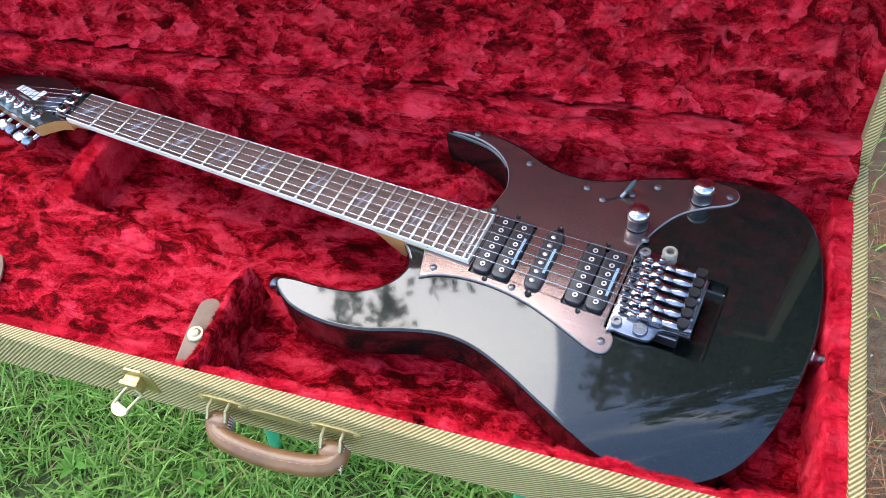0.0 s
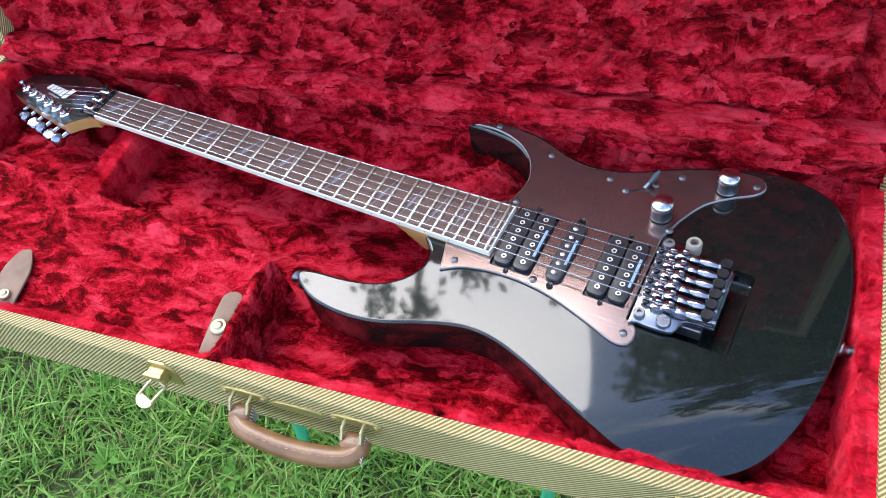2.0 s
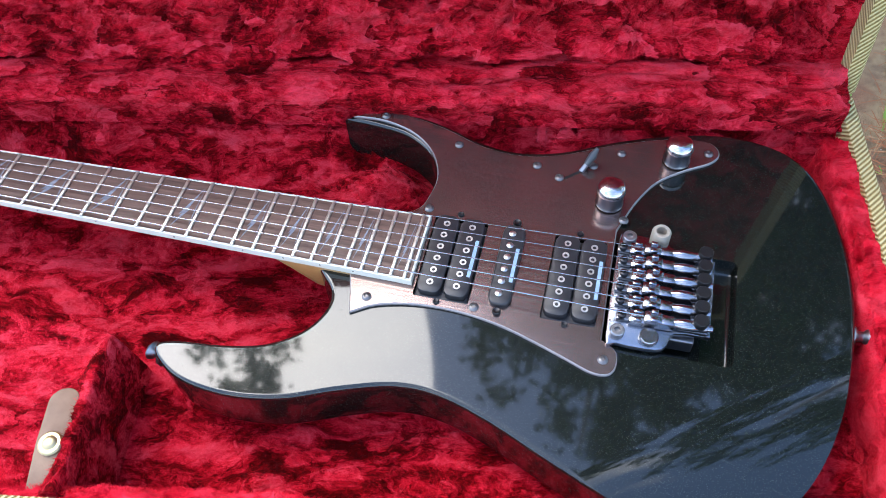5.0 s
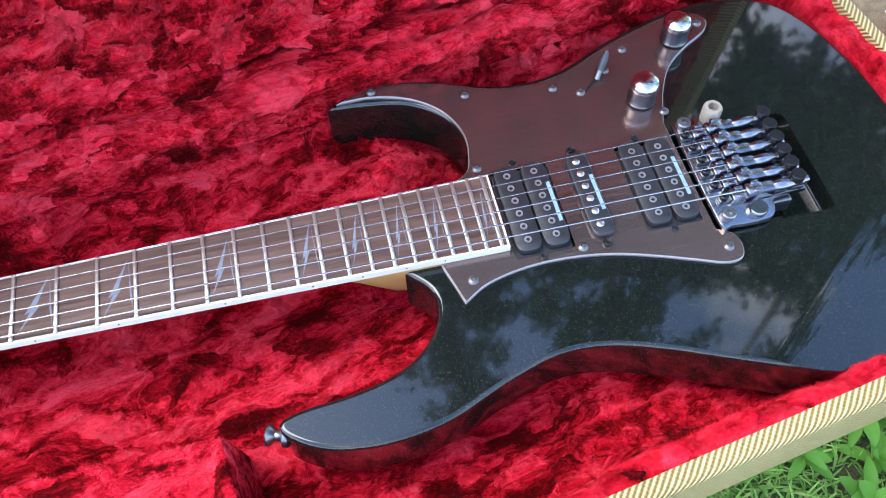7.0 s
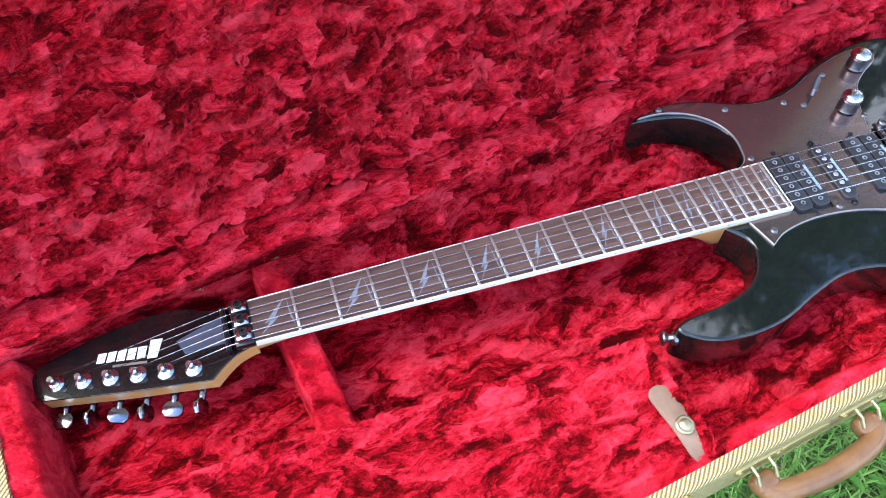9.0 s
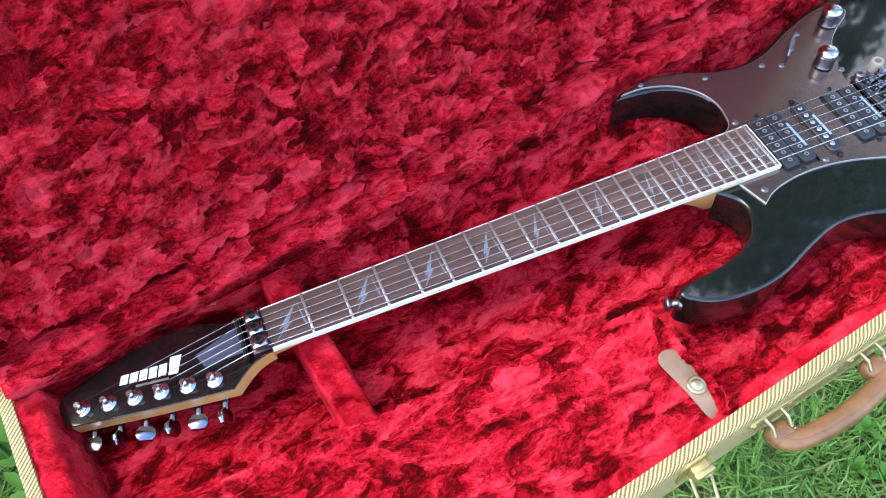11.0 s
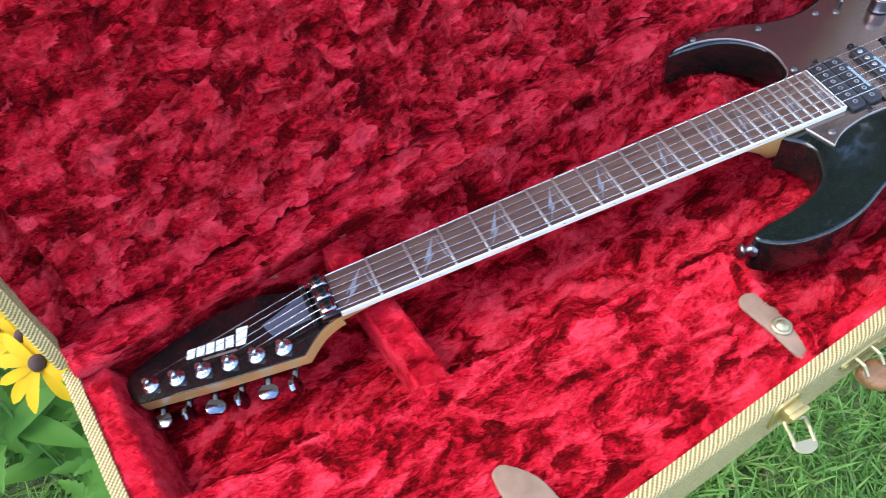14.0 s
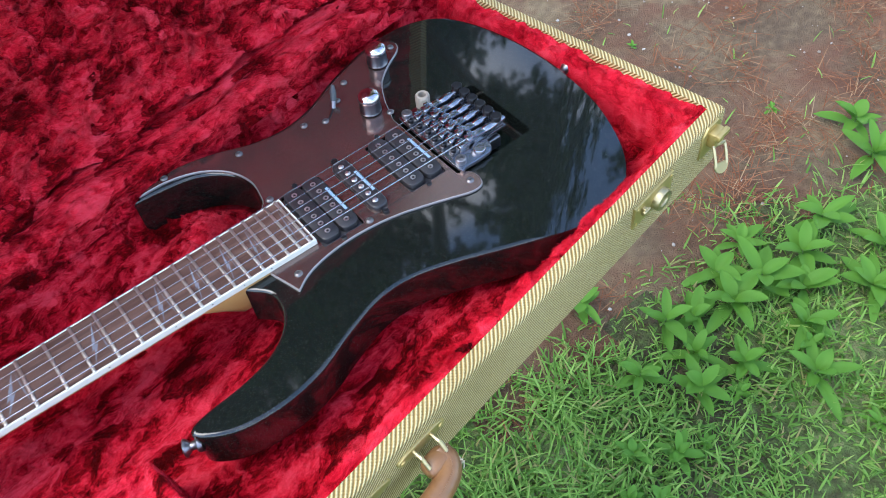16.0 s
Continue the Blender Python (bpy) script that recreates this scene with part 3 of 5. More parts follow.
def clumps(u, v, size, seed):
    """Crushed tufts: for each place its offset from its tuft's middle, and two random numbers of that tuft."""
    rag = 0.0016 / size
    x = u / size + 0.5 * fbm(u / size * 0.8, v / size * 0.8, seed + 1) + rag * fbm(u * 190, v * 190, seed + 2, 2)
    y = v / size * 1.25 + 0.5 * fbm(u / size * 0.8, v / size * 0.8, seed + 4) + rag * fbm(u * 190, v * 190, seed + 7, 2)
    xi, yi = np.floor(x).astype(int), np.floor(y).astype(int)
    best, r1, r2 = np.full(u.shape, 9.0), np.zeros(u.shape), np.zeros(u.shape)
    ox, oy = np.zeros(u.shape), np.zeros(u.shape)
    for dx in (-1, 0, 1):
        for dy in (-1, 0, 1):
            k = PERM[PERM[(xi + dx + seed * 31) % 512] + (yi + dy) % 512]
            jx, jy = ANG[k] / (2 * np.pi), ANG[(k * 7 + 3) % 512] / (2 * np.pi)
            px, py = x - (xi + dx + jx), y - (yi + dy + jy)
            d = px * px + py * py
            near = d < best
            best = np.where(near, d, best)
            ox, oy = np.where(near, px, ox), np.where(near, py, oy)
            r1, r2 = np.where(near, ANG[(k * 5 + 1) % 512] / (2 * np.pi), r1), np.where(near, ANG[(k * 11 + 9) % 512] / (2 * np.pi), r2)
    return ox, oy, r1, r2


def tufts(u, v, seed):
    """Height of the crushed pile: tufts pressed over like shingles at two sizes, on soft swells."""
    swell = fbm(u * 22, v * 30, seed, 3)
    high = 0.0
    for size, lift in ((0.030, 0.0085), (0.013, 0.0048)):
        ox, oy, r1, r2 = clumps(u, v, size, seed + int(size * 1000))
        a = 1.2 + 3.4 * r1
        high = high + lift * ((ox * np.cos(a) + oy * np.sin(a)) * (0.5 + r2) + 0.35 * r2 - 0.5 * (ox * ox + oy * oy))
    return 0.010 * swell + high


def pile(name, f, u0, u1, v0, v1, count, place, parent, seed, mat=PLUSH):
    """Short plush fibres, pressed flat tuft by tuft."""
    rng = np.random.RandomState(seed)
    u, v = u0 + rng.rand(count) * (u1 - u0), v0 + rng.rand(count) * (v1 - v0)
    e = 0.0012
    p = place(u, v, f(u, v))
    du, dv = place(u + e, v, f(u + e, v)) - p, place(u, v + e, f(u, v + e)) - p
    nrm = np.cross(du, dv)
    nrm /= np.linalg.norm(nrm, axis=1, keepdims=True)
    du /= np.linalg.norm(du, axis=1, keepdims=True)
    dv = np.cross(nrm, du)
    _, _, r1, r2 = clumps(u, v, 0.016, seed + 20)
    a = 1.2 + 3.4 * r1 + 2.0 * fbm(u * 24, v * 30, seed + 2) + 0.3 * rng.randn(count)
    flat = 1.0 + 1.2 * r2 + 0.2 * rng.randn(count)
    d = nrm + flat[:, None] * (np.cos(a)[:, None] * du + np.sin(a)[:, None] * dv) + 0.12 * rng.randn(count, 3)
    d /= np.linalg.norm(d, axis=1, keepdims=True)
    side = np.cross(d, nrm + 0.15 * rng.randn(count, 3))
    side /= np.linalg.norm(side, axis=1, keepdims=True) + 1e-9
    length = (0.0022 + 0.0028 * rng.rand(count))[:, None]
    root = p - nrm * 0.0008
    w = 0.00022
    verts = np.stack([root - side * w, root + side * w, root + d * length], 1).reshape(-1, 3)
    ob = fast_mesh(name, verts, np.arange(count * 3).reshape(-1, 3), mat, parent)
    ob["kind"] = "stuff"
    return ob


def on_tray(u, v, h):
    return np.stack([u, v, h], -1)


LID_LEAN = radians(6.0)
LID_V, LID_Z = V1 + 0.010, 0.006
LC, LS = math.cos(LID_LEAN), math.sin(LID_LEAN)


def on_lid(u, w, d):
    return np.stack([u, LID_V + LS * w - LC * d, LID_Z + LC * w + LS * d], -1)


base_lining = sheet("base_lining", lining_height, U0, U1, V0, V1, 0.0012, on_tray, FLOOR_SHADE, case, "crushed red plush padding shaped round the guitar")
pile("plush", lining_height, U0, U1, V0, V1, 330000, on_tray, base_lining, 11, FLOOR_SHADE_PILE)



def rest_height(u, v):
    """The padded block under the nut end of the neck."""
    wob = 0.004 * fbm(u * 45, v * 45, 81)
    side = np.minimum(np.minimum(u - 0.0135, 0.0480 - u), v + 0.125) + wob * 0.4
    return -0.066 + 0.053 * np.sqrt(step(0.0, 0.006, side)) + 0.30 * tufts(u, v, 83)


def cover_height(u, v):
    """The lid of the accessory compartment."""
    wob = 0.004 * fbm(u * 45, v * 45, 85)
    side = np.minimum(0.2885 - u, -0.1005 - (ST * u + CT * v)) + wob * 0.5
    return -0.066 + 0.059 * np.sqrt(step(0.0, 0.006, side)) + 0.009 * step(0.002, 0.006, side) * (1 - step(0.008, 0.022, side)) + 0.24 * tufts(u, v, 87)


def end_height(u, v):
    """The padded block at the headstock end."""
    wob = 0.004 * fbm(u * 45, v * 45, 91)
    return -0.066 + 0.062 * np.sqrt(step(0.0, 0.014, U0 + 0.033 - u + wob * 0.6)) + 0.4 * tufts(u, v, 93)


def foot_height(u, v):
    """The padded block at the body end."""
    wob = 0.004 * fbm(u * 45, v * 45, 99)
    return -0.066 + 0.062 * np.sqrt(step(0.0, 0.007, np.minimum(u - U1 + 0.021, 0.044 - v) + wob * 0.7)) + 0.4 * tufts(u, v, 101)


def roll_height(u, v):
    """The padded roll along the front rim."""
    wob = 0.009 * fbm(u * 40, v * 10, 95)
    return -0.048 + 0.046 * np.sqrt(step(0.0, 0.012, V0 + 0.019 - v + wob * 0.6)) + 0.25 * tufts(u, v, 97)


for pad_name, pad_f, pu0, pu1, pv0, pv1, low, hairs, seed, text in (("compartment_lid", cover_height, U0 + 0.004, 0.294, V0 + 0.002, -0.030, -0.052, 110000, 17, "crushed red plush lid of the accessory compartment"), ("neck_rest", rest_height, 0.006, 0.056, -0.125, V1 - 0.004, -0.056, 34000, 14, "padded red plush block under the neck"), ("end_block", end_height, U0, U0 + 0.042, V0 + 0.004, V1 - 0.004, -0.056, 34000, 15, "padded red plush block at the headstock end"), ("end_block", foot_height, U1 - 0.034, U1, V0 + 0.004, 0.052, -0.056, 34000, 18, "padded red plush block at the body end"), ("front_roll", roll_height, U0, U1, V0, V0 + 0.028, -0.034, 60000, 16, "padded red plush roll along the front rim")):
    crushed = pad_name == "compartment_lid"
    pad = sheet(pad_name, pad_f, pu0, pu1, pv0, pv1, 0.0014, on_tray, COVER_TONE if crushed else COMBED_LIT, case, text, low)
    pile("plush", pad_f, pu0 + 0.006, pu1 - 0.006, pv0 + 0.004, pv1 - 0.006, hairs, on_tray, pad, seed, COVER_TONE_PILE if crushed else COMBED_LIT_PILE)

lid = part("lid", tray(U0 - WALL, U1 + WALL, -0.006, 0.352, -0.066, 0.0, WALL, 0.004), TWEED, case, "raised lid in yellow tweed")
cut(lid, [(((U0 + U1) / 2, 0.173, 0), (U1 - U0, 0.358 - 2 * WALL, 2 * 0.061), 0)])
cut(lid, [(((U0 + U1) / 2, -0.004, 0), (U1 - U0 - 0.0004, 0.04, 0.20), 0)])
lid.matrix_local = Matrix(((1, 0, 0, 0), (0, LS, -LC, LID_V), (0, LC, LS, LID_Z), (0, 0, 0, 1)))


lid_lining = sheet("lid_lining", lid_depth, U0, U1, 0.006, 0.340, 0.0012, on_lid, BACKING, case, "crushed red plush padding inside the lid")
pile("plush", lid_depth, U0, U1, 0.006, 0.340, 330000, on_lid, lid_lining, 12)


HINGE_PATH = curve([(0.054, -0.012), (0.064, 0.006), (0.074, 0.0145), (0.088, 0.0170), (0.101, 0.0135), (0.116, 0.0080), (0.142, 0.0060)], 8, False)


def on_hinge(u, s, d):
    """A padded strip over the hinge line: s runs 0 to 1 from the tray up to the lid."""
    k = np.clip(s, 0, 1) * (len(HINGE_PATH) - 1)
    i = np.arange(len(HINGE_PATH))
    v, z = np.interp(k, i, [p[0] for p in HINGE_PATH]), np.interp(k, i, [p[1] for p in HINGE_PATH])
    room = 1 - step(0.055, 0.12, u)
    d = d * (1 - 0.4 * room) - 0.002 * room
    return np.stack([u, np.maximum(v, 0.052 + 0.0145 * room) - 0.8 * d, z + 0.6 * d], -1)


def hinge_pad(u, s):
    folds = np.abs(np.sin(math.pi * (2.6 * s + 0.5 * fbm(u * 7, s * 0.8, 73)))) ** 0.7
    return np.maximum(tufts(u, s * 0.085, 71) * 0.55 + 0.012 * folds * step(0.02, 0.2, s), -0.0035)


hinge_strip = sheet("hinge_strip", hinge_pad, U0, U1, 0.0, 1.0, 0.0013, on_hinge, BACKING, case, "red plush strip covering the hinge line")
pile("plush", hinge_pad, U0, U1, 0.0, 1.0, 90000, on_hinge, hinge_strip, 19)

# leather tabs of the accessory compartment, with press studs
def make_tab(u, v, turn, length, width, bulge, stud_at, stud_r):
    shape = curve([(-width / 2, 0), (width / 2, 0), (width / 2 + bulge, length * 0.55), (width * 0.36, length * 0.93), (0, length), (-width * 0.36, length * 0.93), (-width / 2 - bulge, length * 0.55)], 6, True, (0, 1))
    if bulge < 0.002:
        shape = [(-width / 2, 0), (width / 2, 0)] + [(width / 2 * math.cos(a), length - width / 2 + width / 2 * math.sin(a)) for a in (math.pi * k / 12 for k in range(13))]
    bm = slab(shape, 0, 0.0022, 0.0007, 2)
    bmesh.ops.subdivide_edges(bm, edges=[e for e in bm.edges if e.calc_length() > 0.01], cuts=1)
    for p in bm.verts:
        p.co.z += 0.006 * (1 - (p.co.y / length - 0.55) ** 2 * 2)
    tab = part("leather_tab", bm, SUEDE, case, "tan leather pull tab with a brass press stud", smooth=40)
    tab.matrix_local = pose(u, v, -0.009, 2, 3, turn)
    bm = bmesh.new()
    lathe(bm, [(stud_r, 0), (stud_r, 0.0012), (stud_r * 0.85, 0.0022), (stud_r * 0.62, 0.0022), (stud_r * 0.52, 0.0030), (stud_r * 0.30, 0.0037), (stud_r * 0.10, 0.0039)], None, 28)
    stud = part("press_stud", bm, PALE_BRASS, tab, "round pale brass press stud", smooth=40)
    stud.matrix_local = Matrix.Translation((0, length * stud_at, 0.0078))


make_tab(0.2705, -0.258, 4.0, 0.066, 0.0195, 0.0006, 0.42, 0.0078)
make_tab(0.041, -0.258, 14.0, 0.066, 0.020, 0.005, 0.17, 0.0056)

FRONT = V0 - WALL


def oval(cx, cz, w, h, n=28):
    return [(cx + w / 2 * math.copysign(abs(math.cos(a)) ** 0.7, math.cos(a)), cz + h / 2 * math.copysign(abs(math.sin(a)) ** 0.7, math.sin(a))) for a in (2 * math.pi * k / n for k in range(n))]


def front_plate(name, cx, cz, w, h, depth, mat, parent, label=""):
    """A thin plate on the front wall."""
    ob = part(name, slab(oval(cx, cz, w, h), 0, depth, depth * 0.4, 2), mat, parent, label, smooth=40)
    ob.matrix_local = Matrix(((1, 0, 0, 0), (0, 0, -1, FRONT), (0, 1, 0, 0), (0, 0, 0, 1)))
    return ob


# carrying handle
def make_handle():
    z = -0.028
    line = curve([(0.308, FRONT - 0.010, z - 0.004), (0.310, FRONT - 0.020, z - 0.006), (0.326, FRONT - 0.028, z - 0.006), (0.366, FRONT - 0.032, z - 0.007), (0.406, FRONT - 0.029, z - 0.006), (0.421, FRONT - 0.021, z - 0.006), (0.423, FRONT - 0.010, z - 0.004)], 6, False)
    n = len(line)
    radii = [0.0080 + 0.0012 * math.sin(math.pi * i / (n - 1)) for i in range(n)]
    bm = bmesh.new()
    tube(bm, line, radii, 16)
    grip = part("handle", bm, LEATHER, case, "worn brown leather carrying handle with pale stitching", smooth=60)
    bm = bmesh.new()
    for i in range(4, n - 5, 1):
        d = (line[i + 1] - line[i]).normalized()
        box(bm, line[i] + Vector((0, -0.003, radii[i] * 0.93)), (0.0030, 0.0007, 0.0007), 0, d.to_track_quat("X", "Z").to_matrix().to_4x4())
    part("stitching", bm, LEATHER, grip, "stitched seam")
    for u in (0.311, 0.416):
        bm = bmesh.new()
        box(bm, (u, FRONT - 0.0145, z - 0.005), (0.0225, 0.018, 0.0165), 0.0065, segments=4)
        part("handle_end", bm, LEATHER, grip, "folded leather loop", smooth=60)
        bm = bmesh.new()
        for k in range(9):
            a = k * 0.7
            tube(bm, [(u + 0.011, FRONT - 0.010 - 0.0022 * k, z + 0.004 - 0.001 * k), (u + 0.0125, FRONT - 0.010 - 0.0022 * k + 0.0012 * math.sin(a), z - 0.003), (u + 0.011, FRONT - 0.011 - 0.0022 * k, z - 0.012)], 0.0006, 5)
        part("thread", bm, THREAD, grip, "frayed pale thread")
        for du in (-0.0085, 0.0085):
            bm = bmesh.new()
            tube(bm, [(u + du, FRONT - 0.001, z + 0.010), (u + du, FRONT - 0.010, z + 0.010), (u + du, FRONT - 0.016, z + 0.003), (u + du, FRONT - 0.017, z - 0.006), (u + du, FRONT - 0.010, z - 0.010)], 0.0016, 8)
            part("wire_loop", bm, PALE_BRASS, grip, "bent brass wire")
        front_plate("handle_plate", u, z + 0.008, 0.046, 0.012, 0.0022, BRASS, grip, "tarnished brass mounting plate")
        for du in (-0.0185, 0.0185):
            bm = bmesh.new()
            lathe(bm, [(0.0026, 0), (0.0024, 0.001), (0.001, 0.0016)], Matrix.Translation((u + du, FRONT - 0.0020, z + 0.008)) @ pose(0, 0, 0, 90), 12)
            part("rivet", bm, BRASS, grip)


make_handle()
front_plate("name_plate", 0.3600, -0.0255, 0.050, 0.012, 0.0018, BRASS, case, "blank tarnished brass name plate")


def make_latch(u, hang):
    z = -0.018
    bm = slab([(-0.014, -0.017), (0.014, -0.017), (0.014, 0.010), (0.008, 0.017), (-0.008, 0.017), (-0.014, 0.010)], 0, 0.0022, 0.0008, 2)
    latch = part("latch", bm, BRASS, case, "brass draw latch hanging open", smooth=40)
    latch.matrix_local = Matrix(((1, 0, 0, u), (0, 0, -1, FRONT), (0, 1, 0, z), (0, 0, 0, 1)))
    bm = bmesh.new()
    box(bm, (0, 0.004, 0.006), (0.016, 0.016, 0.009), 0.002)
    box(bm, (0, 0.010, 0.011), (0.018, 0.006, 0.005), 0.0015)
    part("latch_body", bm, BRASS, latch, smooth=40)
    m = pose(0, -0.002, 0.010, -hang) @ pose(0, 0, 0, 0, 0, -20) @ Matrix.Diagonal((0.95, 0.62, 0.8, 1))
    bm = bmesh.new()
    for k in (-1, 1):
        tube(bm, [m @ Vector((k * 0.0085, 0.0, 0)), m @ Vector((k * 0.0085, -0.012, 0.001)), m @ Vector((k * 0.0080, -0.030, 0.001))], 0.0014, 8)
    tube(bm, [m @ Vector((-0.0085, 0, 0)), m @ Vector((0.0085, 0, 0))], 0.0016, 8)
    part("bail", bm, PALE_BRASS, latch, "bent wire bail")
    shape = [(0.0098 * math.cos(a), -0.031 + 0.011 * math.sin(a)) for a in (math.pi + math.pi * k / 14 for k in range(15))]
    bm = slab([(0.0098, -0.026)] + [(-0.0098, -0.026)] + shape, -0.0003, 0.0012, 0.0004, 1)
    bmesh.ops.transform(bm, matrix=m, verts=bm.verts)
    part("thumb_plate", bm, PALE_BRASS, latch, "rounded pale thumb plate")


make_latch(0.2300, 80)
make_latch(0.782, 30)


def make_lock():
    z = -0.020
    bm = slab([(-0.0275, -0.0125), (0.0275, -0.0125), (0.0275, 0.0125), (-0.0275, 0.0125)], 0, 0.0025, 0.0009, 2)
    lock = part("case_lock", bm, BRASS, case, "square brass lock plate with a round key barrel", smooth=40)
    lock.matrix_local = Matrix(((1, 0, 0, 0.6945), (0, 0, -1, FRONT), (0, 1, 0, z), (0, 0, 0, 1)))
    bm = bmesh.new()
    lathe(bm, [(0.0105, 0.002), (0.0105, 0.006), (0.0095, 0.0085), (0.0060, 0.0085), (0.0055, 0.0070), (0.0015, 0.0070)], Matrix.Translation((0.0075, -0.003, 0)), 28)
    part("key_barrel", bm, PALE_BRASS, lock, smooth=40)
    bm = bmesh.new()
    box(bm, (-0.016, 0.002, 0.004), (0.004, 0.009, 0.004), 0.001)
    box(bm, (-0.016, 0.004, 0.006), (0.009, 0.003, 0.003), 0.001)
    part("slide_button", bm, PALE_BRASS, lock)
    for dx, dy in ((-0.024, 0.009), (-0.024, -0.009), (0.024, 0.009), (0.024, -0.009)):
        bm = bmesh.new()
        lathe(bm, [(0.0022, 0.002), (0.002, 0.003), (0.0008, 0.0035)], Matrix.Translation((dx, dy, 0)), 10)
        part("rivet", bm, BRASS, lock)


make_lock()


def make_hinges():
    for u in (-0.10, 0.29, 0.69):
        bm = bmesh.new()
        tube(bm, [(u - 0.025, V1 + WALL + 0.002, 0.002), (u + 0.025, V1 + WALL + 0.002, 0.002)], 0.003, 10)
        box(bm, (u, V1 + WALL + 0.0012, -0.012), (0.05, 0.0016, 0.024), 0.0004)
        part("hinge", bm, BRASS, case, "brass butt hinge", smooth=40)


make_hinges()


# ---- the guitar: nut at x = 0, strings along x, fret tops at z = 0 ----
guitar = thing("electric_guitar", M_GUITAR, "glossy black electric guitar with copper pickguard lying in its case", "electric guitar")
BODY_TOP, BODY_LOW = -0.0095, -0.0520
SCALE = 0.648


def fret_x(n):
    return SCALE * (1 - 2 ** (-n / 12))


def half_width(x):
    return (0.0421 + 0.0147 * x / 0.486) / 2


BODY_LINE = [
    (0.424, -0.027), (0.437, -0.042), (0.438, -0.058), (0.428, -0.076), (0.408, -0.090), (0.380, -0.097), (0.350, -0.100), (0.336, -0.105),
    (0.340, -0.115), (0.362, -0.127), (0.395, -0.131), (0.430, -0.126), (0.466, -0.112), (0.500, -0.102), (0.530, -0.103), (0.565, -0.114),
    (0.605, -0.131), (0.645, -0.146), (0.680, -0.149), (0.715, -0.142), (0.742, -0.122), (0.760, -0.092), (0.772, -0.050), (0.779, 0.005),
    (0.776, 0.058), (0.765, 0.104), (0.748, 0.135), (0.725, 0.150), (0.692, 0.155), (0.655, 0.149), (0.612, 0.134), (0.572, 0.115),
    (0.540, 0.108), (0.510, 0.112), (0.478, 0.124), (0.445, 0.131), (0.415, 0.127), (0.397, 0.116), (0.424, 0.114), (0.452, 0.108),
    (0.474, 0.092), (0.485, 0.070), (0.483, 0.050), (0.474, 0.036), (0.452, 0.026),
]


def make_body():
    bm = slab(curve(BODY_LINE, 5, True, (0, 37, 44)), BODY_LOW, BODY_TOP, 0.0032, 4, True)
    body = part("body", bm, BLACK, guitar, "black lacquered body with fine sparkle", smooth=32)
    # forearm contour: the top rolls off over the lower bout in narrow strips
    a, b = Vector((0.622, -0.130, 0)), Vector((0.768, -0.020, 0))
    along = (b - a).normalized()
    out = Vector((along.y, -along.x, 0))
    far, drop = 0.0, 0.0
    for k in range(9):
        slope = 0.028 * (k + 1)
        n = (Vector((0, 0, 1)) + slope * out).normalized()
        side = n.cross(along)
        at = (a + b) / 2 + out * far + Vector((0, 0, BODY_TOP - drop))
        cut(body, [(at + n * 0.03 - side * 0.05, (0.5, 0.3, 0.06), 0, Matrix((along, side, n)).transposed().to_4x4())])
        far, drop = far + 0.0055, drop + slope * 0.0055
    cut(body, [
        ((0.6615, -0.004, BODY_TOP), (0.085, 0.082, 0.030), 0.004),
        ((0.5125, -0.001, BODY_TOP), (0.040, 0.070, 0.020), 0.003),
        ((0.598, -0.001, BODY_TOP), (0.036, 0.070, 0.020), 0.003),
    ])
    body.data.polygons.foreach_set("use_smooth", [True] * len(body.data.polygons))
    body.data.set_sharp_from_angle(angle=radians(32))
    even = body.modifiers.new("even_normals", "WEIGHTED_NORMAL")
    even.weight, even.keep_sharp = 80, True
    return body


body = make_body()

PG_TOP = BODY_TOP + 0.0025
PG_LINE = [
    (0.447, -0.029), (0.451, -0.042), (0.4555, -0.0575), (0.472, -0.048), (0.497, -0.0425), (0.525, -0.042), (0.553, -0.046), (0.578, -0.0535),
    (0.600, -0.0615), (0.618, -0.068), (0.629, -0.067), (0.633, -0.059), (0.631, -0.049), (0.6215, -0.043), (0.6210, 0.000), (0.6210, 0.046),
    (0.626, 0.060), (0.632, 0.075), (0.644, 0.095), (0.662, 0.110), (0.680, 0.121), (0.687, 0.131), (0.683, 0.1405), (0.672, 0.1435),
    (0.650, 0.141), (0.610, 0.127), (0.572, 0.109), (0.542, 0.1025), (0.512, 0.106), (0.480, 0.1185), (0.448, 0.1265), (0.425, 0.126),
    (0.404, 0.1175), (0.430, 0.1175), (0.456, 0.109), (0.475, 0.0925), (0.4845, 0.071), (0.4835, 0.051), (0.477, 0.036), (0.452, 0.025),
]


